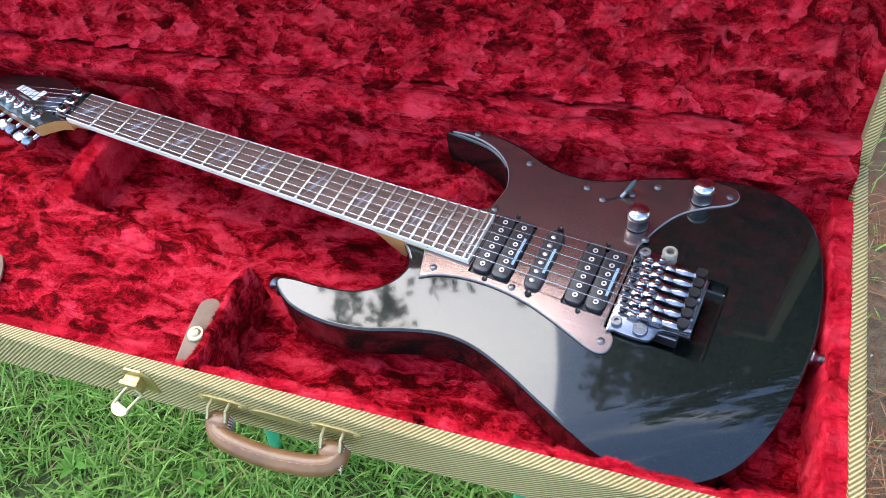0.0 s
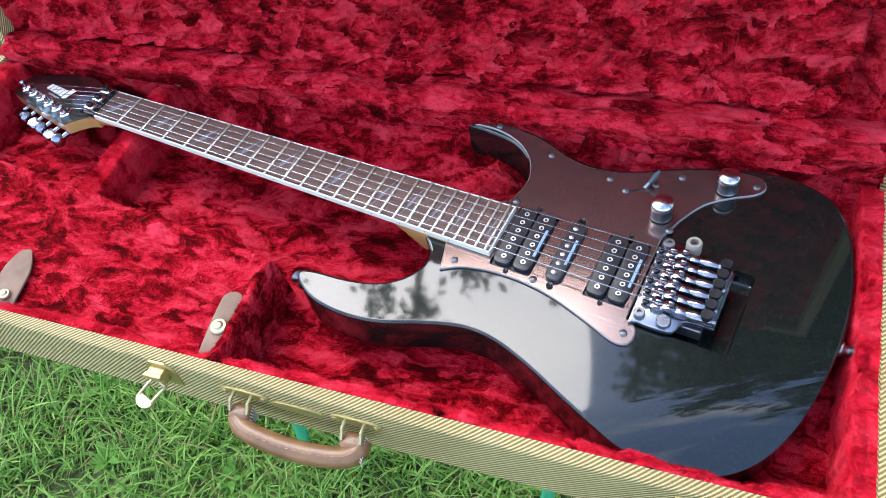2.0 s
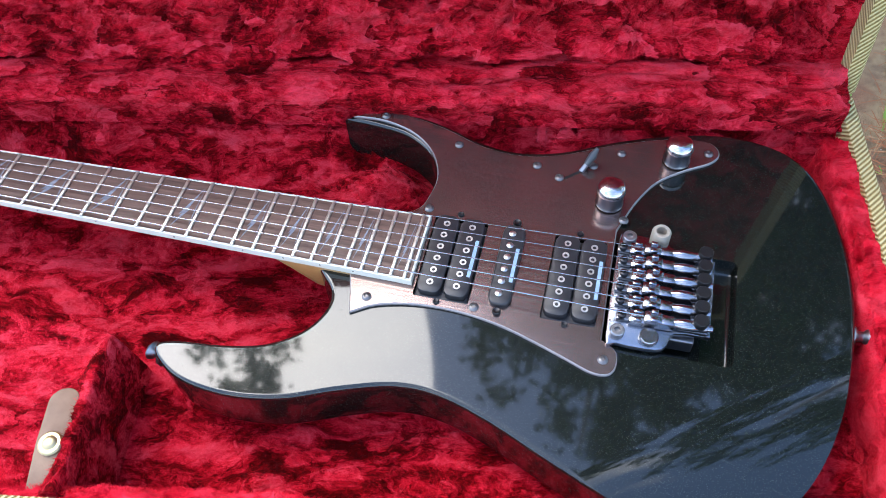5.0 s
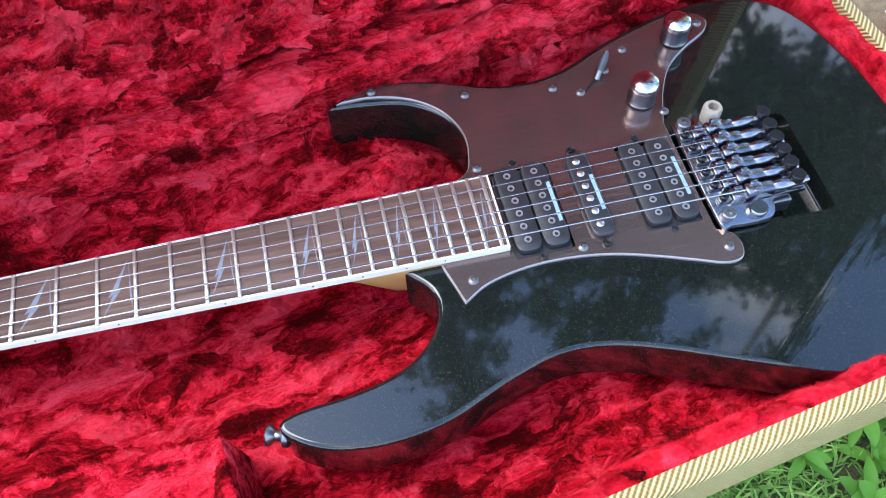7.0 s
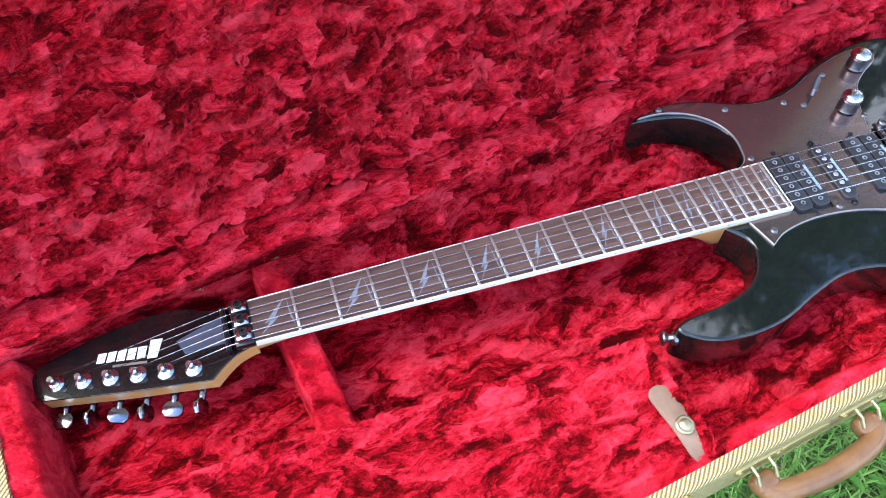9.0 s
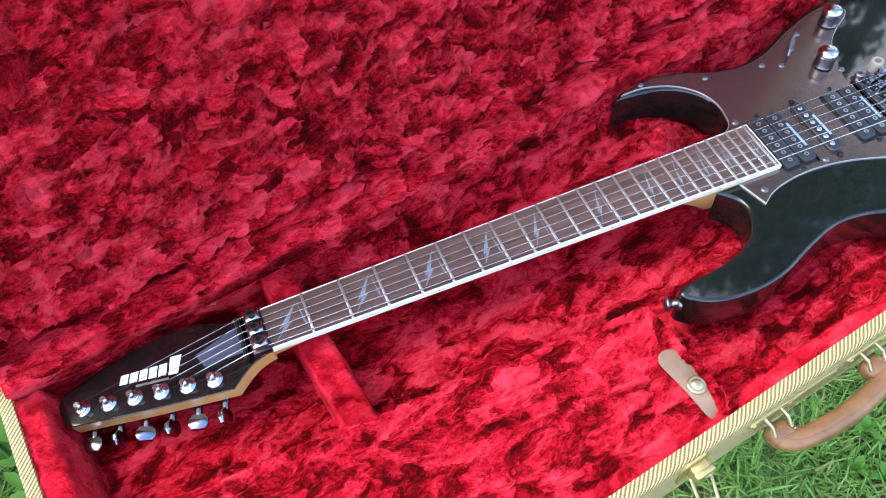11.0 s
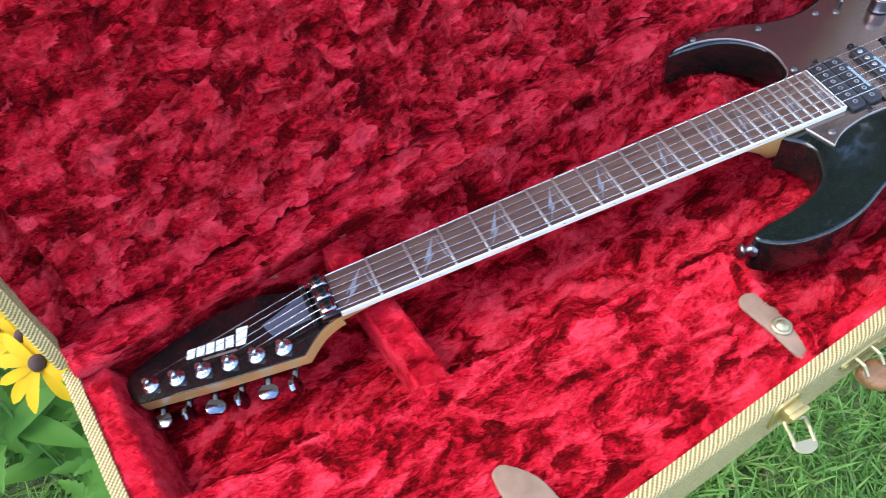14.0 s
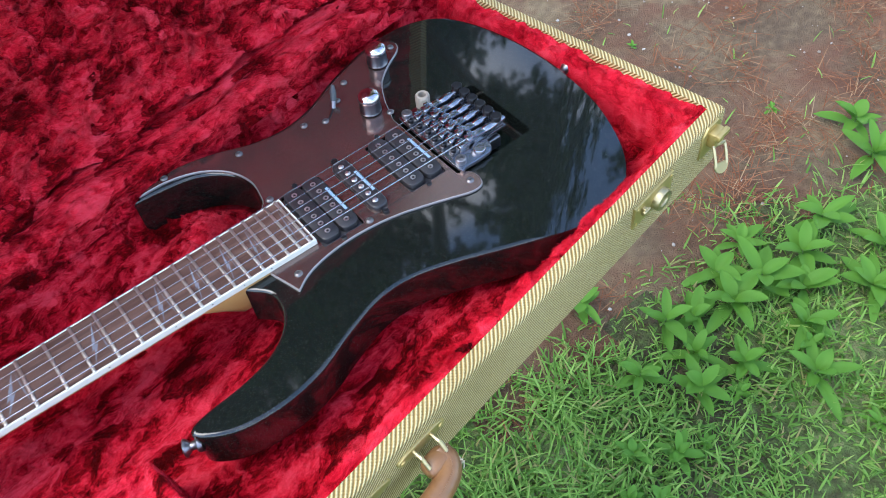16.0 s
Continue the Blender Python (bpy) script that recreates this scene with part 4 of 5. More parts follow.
def make_pickguard():
    line = curve(PG_LINE, 5, True, (0, 2, 13, 15, 32, 39))
    bm = slab(line, BODY_TOP + 0.0003, PG_TOP, 0.0)
    top = [e for e in bm.edges if all(abs(v.co.z - PG_TOP) < 1e-7 for v in e.verts)]
    made = bmesh.ops.bevel(bm, geom=top, offset=0.0008, segments=1, affect="EDGES")["faces"]
    pg = part("pickguard", bm, PICKGUARD, guitar, "brushed dark copper pickguard with a reflection painted pale on its bevelled edge")
    pg.data.materials.append(PG_GLINT)
    for f in pg.data.polygons:
        if 0.2 < f.normal.z < 0.98 or abs(f.normal.z) < 0.2:
            f.material_index = 1
    cut(pg, [((0.5125, -0.001, PG_TOP), (0.0385, 0.069, 0.02), 0.0015), ((0.598, -0.001, PG_TOP), (0.0365, 0.069, 0.02), 0.0015)])
    bm = bmesh.new()
    lathe(bm, [(0.0034, 0), (0.0034, 0.0005), (0.0027, 0.0013), (0.0016, 0.0016), (0.0012, 0.0007), (0.0004, 0.0007)], None, 16)
    first = part("screw", bm, SCREW, pg, "small domed cross-head screw", smooth=40)
    spots = [(0.430, 0.1225), (0.494, 0.1035), (0.556, 0.0945), (0.616, 0.1185), (0.679, 0.1305), (0.4635, -0.0435), (0.624, -0.0575), (0.574, 0.086), (0.597, 0.102), (0.6245, 0.0555), (0.4865, 0.0385), (0.536, -0.0365)]
    first.matrix_local = Matrix.Translation((*spots[0], PG_TOP))
    for k, s in enumerate(spots[1:]):
        share("screw", first.data, pg, Matrix.Translation((*s, PG_TOP)) @ pose(0, 0, 0, 0, 0, 40 * k))
    return pg


pickguard = make_pickguard()


# neck, fretboard, frets, inlays
def make_neck():
    bm = bmesh.new()
    rings = []
    sections = [(-0.012, 0.0, 0.0205), (0.004, 0.0, 0.0200), (0.03, 0.0, 0.0185), (0.20, 0.0, 0.0195), (0.39, 0.0, 0.0205), (0.405, 0.0, 0.026), (0.418, 0.0, 0.040), (0.43, 0.0, 0.042), (0.47, 0.0, 0.042)]
    for x, _, deep in sections:
        w = half_width(x) - (0.0012 if 0.01 < x < 0.4 else 0.0004)
        ring = []
        for k in range(13):
            a = math.pi * k / 12
            p = 0.95 if 0.01 < x < 0.4 else 0.6 if x < 0.4 else 0.35
            ring.append(bm.verts.new((x, w * math.copysign(abs(math.cos(a)) ** p, math.cos(a)), -0.0062 - (deep - 0.0062) * math.sin(a) ** p)))
        rings.append(ring)
    for a, b in zip(rings, rings[1:]):
        for k in range(12):
            bm.faces.new((a[k], a[k + 1], b[k + 1], b[k]))
        bm.faces.new((a[12], a[0], b[0], b[12]))
    bm.faces.new(rings[0])
    bm.faces.new(rings[-1][::-1])
    part("neck", bm, MAPLE, guitar, "slim satin maple neck", smooth=45)


make_neck()
BOARD_END = 0.491


def make_fretboard():
    def trapezium(x0, x1, inset, z0, z1, bevel=0.0):
        return slab([(x0, -half_width(x0) + inset), (x1, -half_width(x1) + inset), (x1, half_width(x1) - inset), (x0, half_width(x0) - inset)], z0, z1, bevel, 2)

    board = part("fretboard", trapezium(0.0, BOARD_END - 0.0016, 0.0017, -0.0066, -0.0012), ROSEWOOD, guitar, "dark rosewood fretboard with cream binding")
    for s in (-1, 1):
        line = [(0.0, s * half_width(0)), (BOARD_END, s * half_width(BOARD_END)), (BOARD_END, s * (half_width(BOARD_END) - 0.0017)), (0.0, s * (half_width(0) - 0.0017))]
        part("binding", slab(line if s < 0 else line[::-1], -0.0068, -0.0011, 0.0005, 2), BINDING, board, "cream plastic edge binding")
    w = half_width(BOARD_END) - 0.0017
    part("binding", slab([(BOARD_END - 0.0016, -w), (BOARD_END, -w), (BOARD_END, w), (BOARD_END - 0.0016, w)], -0.0068, -0.0011, 0.0004, 2), BINDING, board, "cream plastic edge binding")
    for n in range(1, 25):
        x, w = fret_x(n), half_width(fret_x(n)) - 0.0005
        bm = bmesh.new()
        box(bm, (x, 0, -0.0006), (0.0026, 2 * w, 0.0013), 0.00062, segments=3)
        part("fret", bm, NICKEL, board, smooth=60)
    for n in (1, 3, 5, 7, 9, 12, 15, 17, 19, 21, 24):
        x0, x1 = fret_x(n - 1) + 0.0016, fret_x(n) - 0.0018
        d, h = x1 - x0, half_width(fret_x(n)) - 0.0035
        bolt = [(0.86, 0.86), (0.52, -0.14), (0.66, -0.08), (0.10, -0.88), (0.40, -0.24), (0.24, -0.32)]
        sliver = [(0.88, 0.84), (0.99, -0.86), (0.90, -0.30)]
        bm = bmesh.new()
        for shape in (bolt, sliver):
            low = [bm.verts.new((x0 + d * px, h * py, -0.0012)) for px, py in shape]
            high = [bm.verts.new((x0 + d * px, h * py, -0.00108)) for px, py in shape]
            bm.faces.new(high)
            for i in range(len(shape)):
                bm.faces.new((low[i], low[(i + 1) % len(shape)], high[(i + 1) % len(shape)], high[i]))
        part("inlay", bm, PEARL, board, "pale blue pearl lightning bolt inlay")
    for n in (3, 5, 7, 9, 12, 15, 17, 19, 21):
        x = (fret_x(n) + fret_x(n - 1)) / 2
        bm = bmesh.new()
        lathe(bm, [(0.0006, 0), (0.0006, 0.0002)], Matrix.Translation((x, -half_width(x), -0.0036)) @ pose(0, 0, 0, 90), 10)
        part("side_dot", bm, BLACK_PLASTIC, board)


make_fretboard()

# headstock, leaning back
TILT_HEAD = 10.5
M_HEAD = Matrix.Translation((-0.006, 0, -0.0065)) @ pose(0, 0, 0, 0, -TILT_HEAD, 0)
HEAD_LINE = [(0.004, 0.0205), (-0.010, 0.0212), (-0.024, 0.0245), (-0.036, 0.0300), (-0.050, 0.0375), (-0.063, 0.0408), (-0.085, 0.0425), (-0.115, 0.0418), (-0.150, 0.0375), (-0.178, 0.0318), (-0.184, 0.0210), (-0.181, 0.0060), (-0.1765, -0.0010), (-0.108, -0.0195), (-0.0345, -0.0372), (-0.0290, -0.0330), (-0.0222, -0.0282), (-0.0127, -0.0232), (-0.002, -0.0208), (0.004, -0.0206)]


def make_headstock():
    line = curve(HEAD_LINE, 4, True, (0, 9, 12, 13, 14, 19))
    wood = part("headstock", slab(line, -0.0145, -0.0012, 0.0), MAPLE, guitar, "pointed headstock with amber maple sides", smooth=30)
    wood.matrix_local = M_HEAD
    part("face_veneer", slab(line, -0.00118, 0.0, 0.0004, 1), BLACK_GLOSS, wood, "glossy black face")
    shape = [(-0.014, 0.0172), (-0.0585, 0.0085), (-0.0530, -0.0060), (-0.014, -0.0098)]
    part("truss_rod_cover", slab(shape[::-1], 0.0001, 0.0019, 0.0006, 2), COVER, wood, "grey glossy truss rod cover")
    # the maker's mark as two plain slanted shapes
    for q in ([(-0.0700, 0.0165), (-0.0768, 0.0010), (-0.0850, 0.0030), (-0.0800, 0.0190)], *[[(-0.0835 - 0.0086 * k, 0.0150 + 0.0017 * k), (-0.0870 - 0.0086 * k, 0.0045 + 0.0022 * k), (-0.0940 - 0.0086 * k, 0.0063 + 0.0022 * k), (-0.0908 - 0.0086 * k, 0.0164 + 0.0017 * k)] for k in range(5)]):
        part("printed_mark", slab(q[::-1], 0.00002, 0.00014), LOGO, wood, "white printed mark of plain slanted shapes")
    bm = bmesh.new()
    box(bm, (-0.100, 0.0038, 0.00008), (0.030, 0.0022, 0.00012), 0, pose(0, 0, 0, 0, 0, -14))
    part("printed_line", bm, STEEL, wood, "thin grey printed line")
    return wood


headstock = make_headstock()
TUNERS = [(-0.0478 - 0.0230 * k, -0.0212 + 0.0062 * k) for k in range(6)]


def make_tuner(x, y, turn):
    bm = bmesh.new()
    lathe(bm, [(0.0072, 0), (0.0072, 0.0009), (0.0060, 0.0016), (0.0048, 0.0022), (0.0048, 0.0036), (0.0031, 0.0040), (0.0029, 0.0060), (0.0026, 0.0085), (0.0031, 0.0098), (0.0024, 0.0112)], None, 20)
    t = part("tuner", bm, CHROME, guitar, "chrome tuning machine with a faceted button", smooth=40)
    t.matrix_local = M_HEAD @ pose(x, y, 0, 0, 0, -15)
    bm = bmesh.new()
    box(bm, (0, -0.002, -0.0200), (0.014, 0.018, 0.010), 0.003)
    tube(bm, [(0, -0.008, -0.0200), (0, -0.020, -0.0200)], [0.0036, 0.0030], 12)
    part("gear_housing", bm, COSMO, t, smooth=40)
    shape = [(-0.0050, 0.0), (0.0050, 0.0), (0.0082, -0.0045), (0.0082, -0.0095), (0.0052, -0.0135), (-0.0052, -0.0135), (-0.0082, -0.0095), (-0.0082, -0.0045)]
    bm = slab(shape[::-1], -0.0026, 0.0026, 0.0013, 2, True)
    bmesh.ops.transform(bm, matrix=Matrix.Translation((0, -0.0185, -0.0200)) @ pose(0, 0, 0, 0, turn, 0), verts=bm.verts)
    part("tuner_button", bm, COSMO, t, "faceted chrome button", smooth=30)


for (tx, ty), turn in zip(TUNERS, (80, 15, 75, 25, 80, 5)):
    make_tuner(tx, ty, turn)


def make_locking_nut():
    bm = bmesh.new()
    box(bm, (-0.0080, 0, -0.0028), (0.0155, 0.0425, 0.0060), 0.0008)
    nut = part("locking_nut", bm, DARK_METAL, guitar, "black locking nut with three clamps", smooth=40)
    for y in (-0.0135, 0, 0.0135):
        bm = bmesh.new()
        box(bm, (-0.0080, y, 0.0030), (0.0125, 0.0108, 0.0048), 0.0014)
        part("clamp", bm, CHROME, nut, "smoked chrome clamp block", smooth=40)
        bm = bmesh.new()
        lathe(bm, [(0.0036, 0.0050), (0.0036, 0.0088), (0.0031, 0.0094), (0.0018, 0.0094), (0.0016, 0.0072), (0.0004, 0.0072)], Matrix.Translation((-0.0080, y, 0)), 18)
        part("clamp_screw", bm, DARK_METAL, nut, smooth=40)
    bm = bmesh.new()
    tube(bm, [(-0.022, -0.021, -0.0035), (-0.022, 0.021, -0.0035)], 0.0022, 10)
    part("string_bar", bm, DARK_METAL, nut)


make_locking_nut()

STRING_Y = [(-0.0178 + 0.0071 * k, -0.0268 + 0.0107 * k) for k in range(6)]
SADDLE_X = [0.6440, 0.6420, 0.6405, 0.6420, 0.6405, 0.6390]


def make_strings():
    for k in range(6):
        y0, y1 = STRING_Y[k]
        r = (0.00060, 0.00050, 0.00040, 0.00032, 0.00026, 0.00023)[k]
        tx, ty = TUNERS[k]
        post = M_HEAD @ Vector((tx, ty + 0.003, 0.0060))
        bm = bmesh.new()
        tube(bm, [post, (-0.022, y0, -0.0008), (-0.012, y0, 0.0006), (0.0, y0, 0.0012), (SADDLE_X[k], y1, 0.0042), (SADDLE_X[k] + 0.010, y1, 0.0010)], r, 6)
        part("string", bm, STRING, guitar, "thin steel string" if k > 2 else "wound steel string", smooth=180)


make_strings()


# pickups
def pole(bm, x, y, z, hollow):
    if hollow:
        lathe(bm, [(0.0024, -0.001), (0.0024, 0.0004), (0.0013, 0.0004), (0.0011, -0.0003), (0.0003, -0.0003)], Matrix.Translation((x, y, z)), 14)
    else:
        lathe(bm, [(0.0025, -0.001), (0.0025, 0.0005), (0.0021, 0.0008)], Matrix.Translation((x, y, z)), 14)


def mark_bar(bm, x, y0, y1, z):
    """Small print that cannot be read, as one plain bar."""
    box(bm, (x, (y0 + y1) / 2, z + 0.0001), (0.0024, y1 - y0, 0.0002))


def make_humbucker(cx):
    top = -0.0035
    bm = bmesh.new()
    box(bm, (cx, -0.001, -0.0125), (0.0375, 0.0665, 0.007), 0.001)
    pu = part("humbucker_pickup", bm, BLACK_PLASTIC, guitar, "black double-coil pickup with steel poles")
    for s in (-1, 1):
        x = cx + s * 0.0092
        line = [(x + 0.0086 * math.copysign(abs(math.cos(a)) ** 0.5, math.cos(a)), (0.0245 if math.sin(a) > 0 else -0.0245) + 0.0086 * math.sin(a)) for a in (2 * math.pi * (k + 0.5) / 24 for k in range(24))]
        coil = part("bobbin", slab(line, -0.0115, top, 0.0011, 2), BLACK_PLASTIC, pu, smooth=40)
        for k in range(6):
            bm = bmesh.new()
            pole(bm, x, (-0.0251 + 0.01004 * k), top, True)
            part("pole_piece", bm, POLE, coil, smooth=40)
    bm = bmesh.new()
    mark_bar(bm, cx + 0.0152, -0.0165, 0.0145, top + 0.0001)
    part("printed_mark", bm, BLUE_PRINT, pu, "pale blue printed bar")
    for s in (-1, 1):
        bm = bmesh.new()
        lathe(bm, [(0.0024, 0), (0.0023, 0.0008), (0.0016, 0.0016), (0.0008, 0.0014)], Matrix.Translation((cx - 0.002, s * 0.0375 - 0.0, PG_TOP)), 12)
        part("height_screw", bm, DARK_METAL, pu, smooth=40)


make_humbucker(0.5125)
make_humbucker(0.5985)


def make_single(cx):
    top = -0.0028
    line = [(cx + 0.0078 * math.copysign(abs(math.cos(a)) ** 0.6, math.cos(a)), (0.0255 if math.sin(a) > 0 else -0.0255) + 0.0080 * math.sin(a)) for a in (2 * math.pi * (k + 0.5) / 28 for k in range(28))]
    pu = part("single_coil_pickup", slab(line, PG_TOP - 0.001, top, 0.0016, 3), BLACK_PLASTIC, guitar, "narrow black single-coil pickup", smooth=40)
    for k in range(6):
        bm = bmesh.new()
        pole(bm, cx - 0.001, -0.0251 + 0.01004 * k, top, False)
        part("pole_piece", bm, POLE, pu, smooth=40)
    bm = bmesh.new()
    mark_bar(bm, cx + 0.0050, -0.0150, 0.0130, top + 0.0001)
    part("printed_mark", bm, BLUE_PRINT, pu, "pale blue printed bar")
    for s in (-1, 1):
        bm = bmesh.new()
        lathe(bm, [(0.0030, 0), (0.0030, 0.0016), (0.0022, 0.0028), (0.0010, 0.0024)], Matrix.Translation((cx + 0.0, s * 0.0375, PG_TOP)), 14)
        part("height_screw", bm, DARK_METAL, pu, smooth=40)


make_single(0.5515)


# locking tremolo bridge
def make_bridge():
    plate_z = -0.0035
    line = curve([(0.6235, -0.041), (0.630, -0.0455), (0.655, -0.0455), (0.662, -0.040), (0.666, -0.031), (0.688, -0.0295), (0.688, 0.0305), (0.662, 0.0315), (0.654, 0.040), (0.640, 0.042), (0.6265, 0.041), (0.6235, 0.034)], 3, True, (5, 6, 7))
    bridge = part("tremolo_bridge", slab(line, plate_z - 0.0035, plate_z, 0.0008, 2), SADDLE, guitar, "smoked chrome locking tremolo bridge", smooth=40)
    for y, x in ((-0.0385, 0.6300), (0.0370, 0.6300)):
        bm = bmesh.new()
        lathe(bm, [(0.0047, plate_z - 0.002), (0.0047, plate_z + 0.0045), (0.0040, plate_z + 0.0052), (0.0020, plate_z + 0.0052), (0.0018, plate_z + 0.003), (0.0005, plate_z + 0.003)], Matrix.Translation((x, y, 0)), 20)
        part("pivot_stud", bm, STEEL, bridge, smooth=40)
    bm = bmesh.new()
    lathe(bm, [(0.0062, plate_z), (0.0062, plate_z + 0.0034), (0.0054, plate_z + 0.0044)], Matrix.Translation((0.6500, -0.0385, 0)), 24)
    part("side_screw", bm, SADDLE, bridge, "bright chrome screw head", smooth=40)
    bm = bmesh.new()
    lathe(bm, [(0.0066, plate_z), (0.0066, plate_z + 0.0105), (0.0056, plate_z + 0.0122), (0.0036, plate_z + 0.0122), (0.0032, plate_z + 0.006), (0.0005, plate_z + 0.006)], Matrix.Translation((0.6500, 0.0395, 0)), 24)
    part("arm_socket", bm, BUSHING, bridge, "worn tan arm socket", smooth=40)
    for k in range(6):
        y, x = STRING_Y[k][1], SADDLE_X[k]
        bm = bmesh.new()
        box(bm, (x + 0.001, y, plate_z + 0.0030), (0.018, 0.0094, 0.0060), 0.0014)
        box(bm, (x + 0.0070, y, plate_z + 0.0055), (0.0120, 0.0090, 0.0070), 0.0020)
        saddle = part("saddle", bm, SADDLE, bridge, "smoked chrome saddle block", smooth=40)
        bm = bmesh.new()
        box(bm, (x - 0.011, y, plate_z + 0.0018), (0.010, 0.0052, 0.0034), 0.0008)
        part("saddle_foot", bm, STEEL, saddle, smooth=40)
        bm = bmesh.new()
        lathe(bm, [(0.0028, 0), (0.0028, 0.0030), (0.0022, 0.0034), (0.0012, 0.0034), (0.001, 0.0018), (0.0003, 0.0018)], Matrix.Translation((x - 0.0125, y, plate_z + 0.0030)), 14)
        part("saddle_bolt", bm, DARK_METAL, saddle, smooth=40)
        bm = bmesh.new()
        wedge = slab([(x + 0.009, y - 0.0042), (x + 0.020, y - 0.0038), (x + 0.0225, y), (x + 0.020, y + 0.0038), (x + 0.009, y + 0.0042)], plate_z + 0.0010, plate_z + 0.0080, 0.0016, 2)
        bm.free()
        part("string_block", wedge, SADDLE, saddle, smooth=40)
        for q in (-1, 1):
            bm = bmesh.new()
            box(bm, (x + 0.0075, y + q * 0.0030, plate_z + 0.0092), (0.0046, 0.0030, 0.0030), 0.0006)
            box(bm, (x - 0.0025, y + q * 0.0030, plate_z + 0.0064), (0.0052, 0.0028, 0.0026), 0.0006)
            part("saddle_cheek", bm, SADDLE, saddle, "bright chrome cheek", smooth=40)
        bm = bmesh.new()
        lathe(bm, [(0.0014, 0), (0.0030, 0.003), (0.0041, 0.009), (0.0038, 0.015), (0.0026, 0.021), (0.0022, 0.027)], Matrix.Translation((x + 0.017, y, plate_z + 0.0050)) @ pose(0, 0, 0, 0, 88, 0), 14)
        lathe(bm, [(0.0034, 0), (0.0034, 0.0045), (0.0024, 0.0050), (0.0014, 0.0050), (0.001, 0.0030)], Matrix.Translation((x + 0.0355, y, plate_z + 0.0061)) @ pose(0, 0, 0, 0, 88, 0), 12)
        part("lock_screw", bm, SADDLE, saddle, smooth=40)
        bm = bmesh.new()
        lathe(bm, [(0.0024, 0.0), (0.0024, 0.0056), (0.0047, 0.0058), (0.0048, 0.0104), (0.0043, 0.0111), (0.0010, 0.0110)], Matrix.Translation((0.6800, y + 0.001, plate_z + 0.002)), 18)
        part("fine_tuner", bm, DARK_METAL, saddle, "black knurled fine tuner", smooth=40)
    bm = bmesh.new()
    box(bm, (0.6800, 0.0005, plate_z + 0.0010), (0.012, 0.0600, 0.0040), 0.0012)
    part("tuner_rail", bm, SADDLE, bridge, smooth=40)
    # Dark plate added below the lock screws to stand for shade in the gaps.
    bm = bmesh.new()
    box(bm, (0.6680, 0.0005, plate_z + 0.0008), (0.0200, 0.0580, 0.0020), 0.0006)
    part("dark_gap_plate", bm, DARK_METAL, bridge, smooth=40)
    bm = bmesh.new()
    box(bm, (0.664, 0, -0.0150), (0.030, 0.066, 0.012), 0.001)
    part("tremolo_block", bm, STEEL, bridge)


make_bridge()


def make_knob(x, y):
    bm = bmesh.new()
    sides = 36
    rings = []
    for r, z, rib in ((0.0098, 0, 0), (0.0100, 0.0012, 0), (0.0096, 0.0022, 1), (0.0094, 0.0130, 1), (0.0094, 0.0150, 0), (0.0086, 0.0176, 0), (0.0070, 0.0190, 0), (0.0035, 0.0197, 0)):
        rings.append([bm.verts.new(((r - (0.0004 if rib and k % 2 else 0)) * math.cos(2 * math.pi * k / sides), (r - (0.0004 if rib and k % 2 else 0)) * math.sin(2 * math.pi * k / sides), z)) for k in range(sides)])
    for a, b in zip(rings, rings[1:]):
        for k in range(sides):
            bm.faces.new((a[k], a[(k + 1) % sides], b[(k + 1) % sides], b[k]))
    bm.faces.new(rings[0][::-1])
    bm.faces.new(rings[-1])
    knob = part("control_knob", bm, SKIRT, guitar, "domed chrome knob with a dark ribbed skirt", smooth=38)
    knob.matrix_local = Matrix.Translation((x, y, PG_TOP + 0.0012))
    bm = bmesh.new()
    lathe(bm, [(0.0060, -0.0011), (0.0060, 0.0)], None, 20)
    part("washer", bm, DARK_METAL, knob)
    bm = bmesh.new()
    lathe(bm, [(0.0095, 0.0128), (0.0102, 0.0134), (0.0102, 0.0150), (0.0097, 0.0172), (0.0082, 0.0190), (0.0050, 0.0200), (0.0015, 0.0203)], None, 32)
    part("cap", bm, CHROME, knob, "domed bright chrome cap", smooth=50)


make_knob(0.6125, 0.0690)
make_knob(0.6560, 0.1190)


def make_switch():
    a, b = Vector((0.5755, 0.0840)), Vector((0.5975, 0.1030))
    d = (b - a).normalized()
    n = Vector((-d.y, d.x)) * 0.0009
    a2, b2 = a + d * 0.003, b - d * 0.004
    slot = part("pickup_switch", slab([a2 - n, b2 - n, b2 + n, a2 + n], PG_TOP + 0.0001, PG_TOP + 0.0004), CAVITY, guitar, "five-way blade switch with a dark tip")
    bm = bmesh.new()
    base = Vector((0.5890, 0.0955, PG_TOP))
    tube(bm, [base, base + Vector((0.004, 0.004, 0.007))], [0.0022, 0.0018], 10)
    part("blade", bm, STEEL, slot)
    bm = bmesh.new()
    tube(bm, [base + Vector((0.003, 0.003, 0.0050)), base + Vector((0.0065, 0.0070, 0.0110)), base + Vector((0.0090, 0.0100, 0.0160))], [0.0026, 0.0031, 0.0014], 12)
    part("switch_tip", bm, material("slate_tip", (0.035, 0.042, 0.048), 0.35), slot, "dark slate plastic tip", smooth=60)


make_switch()


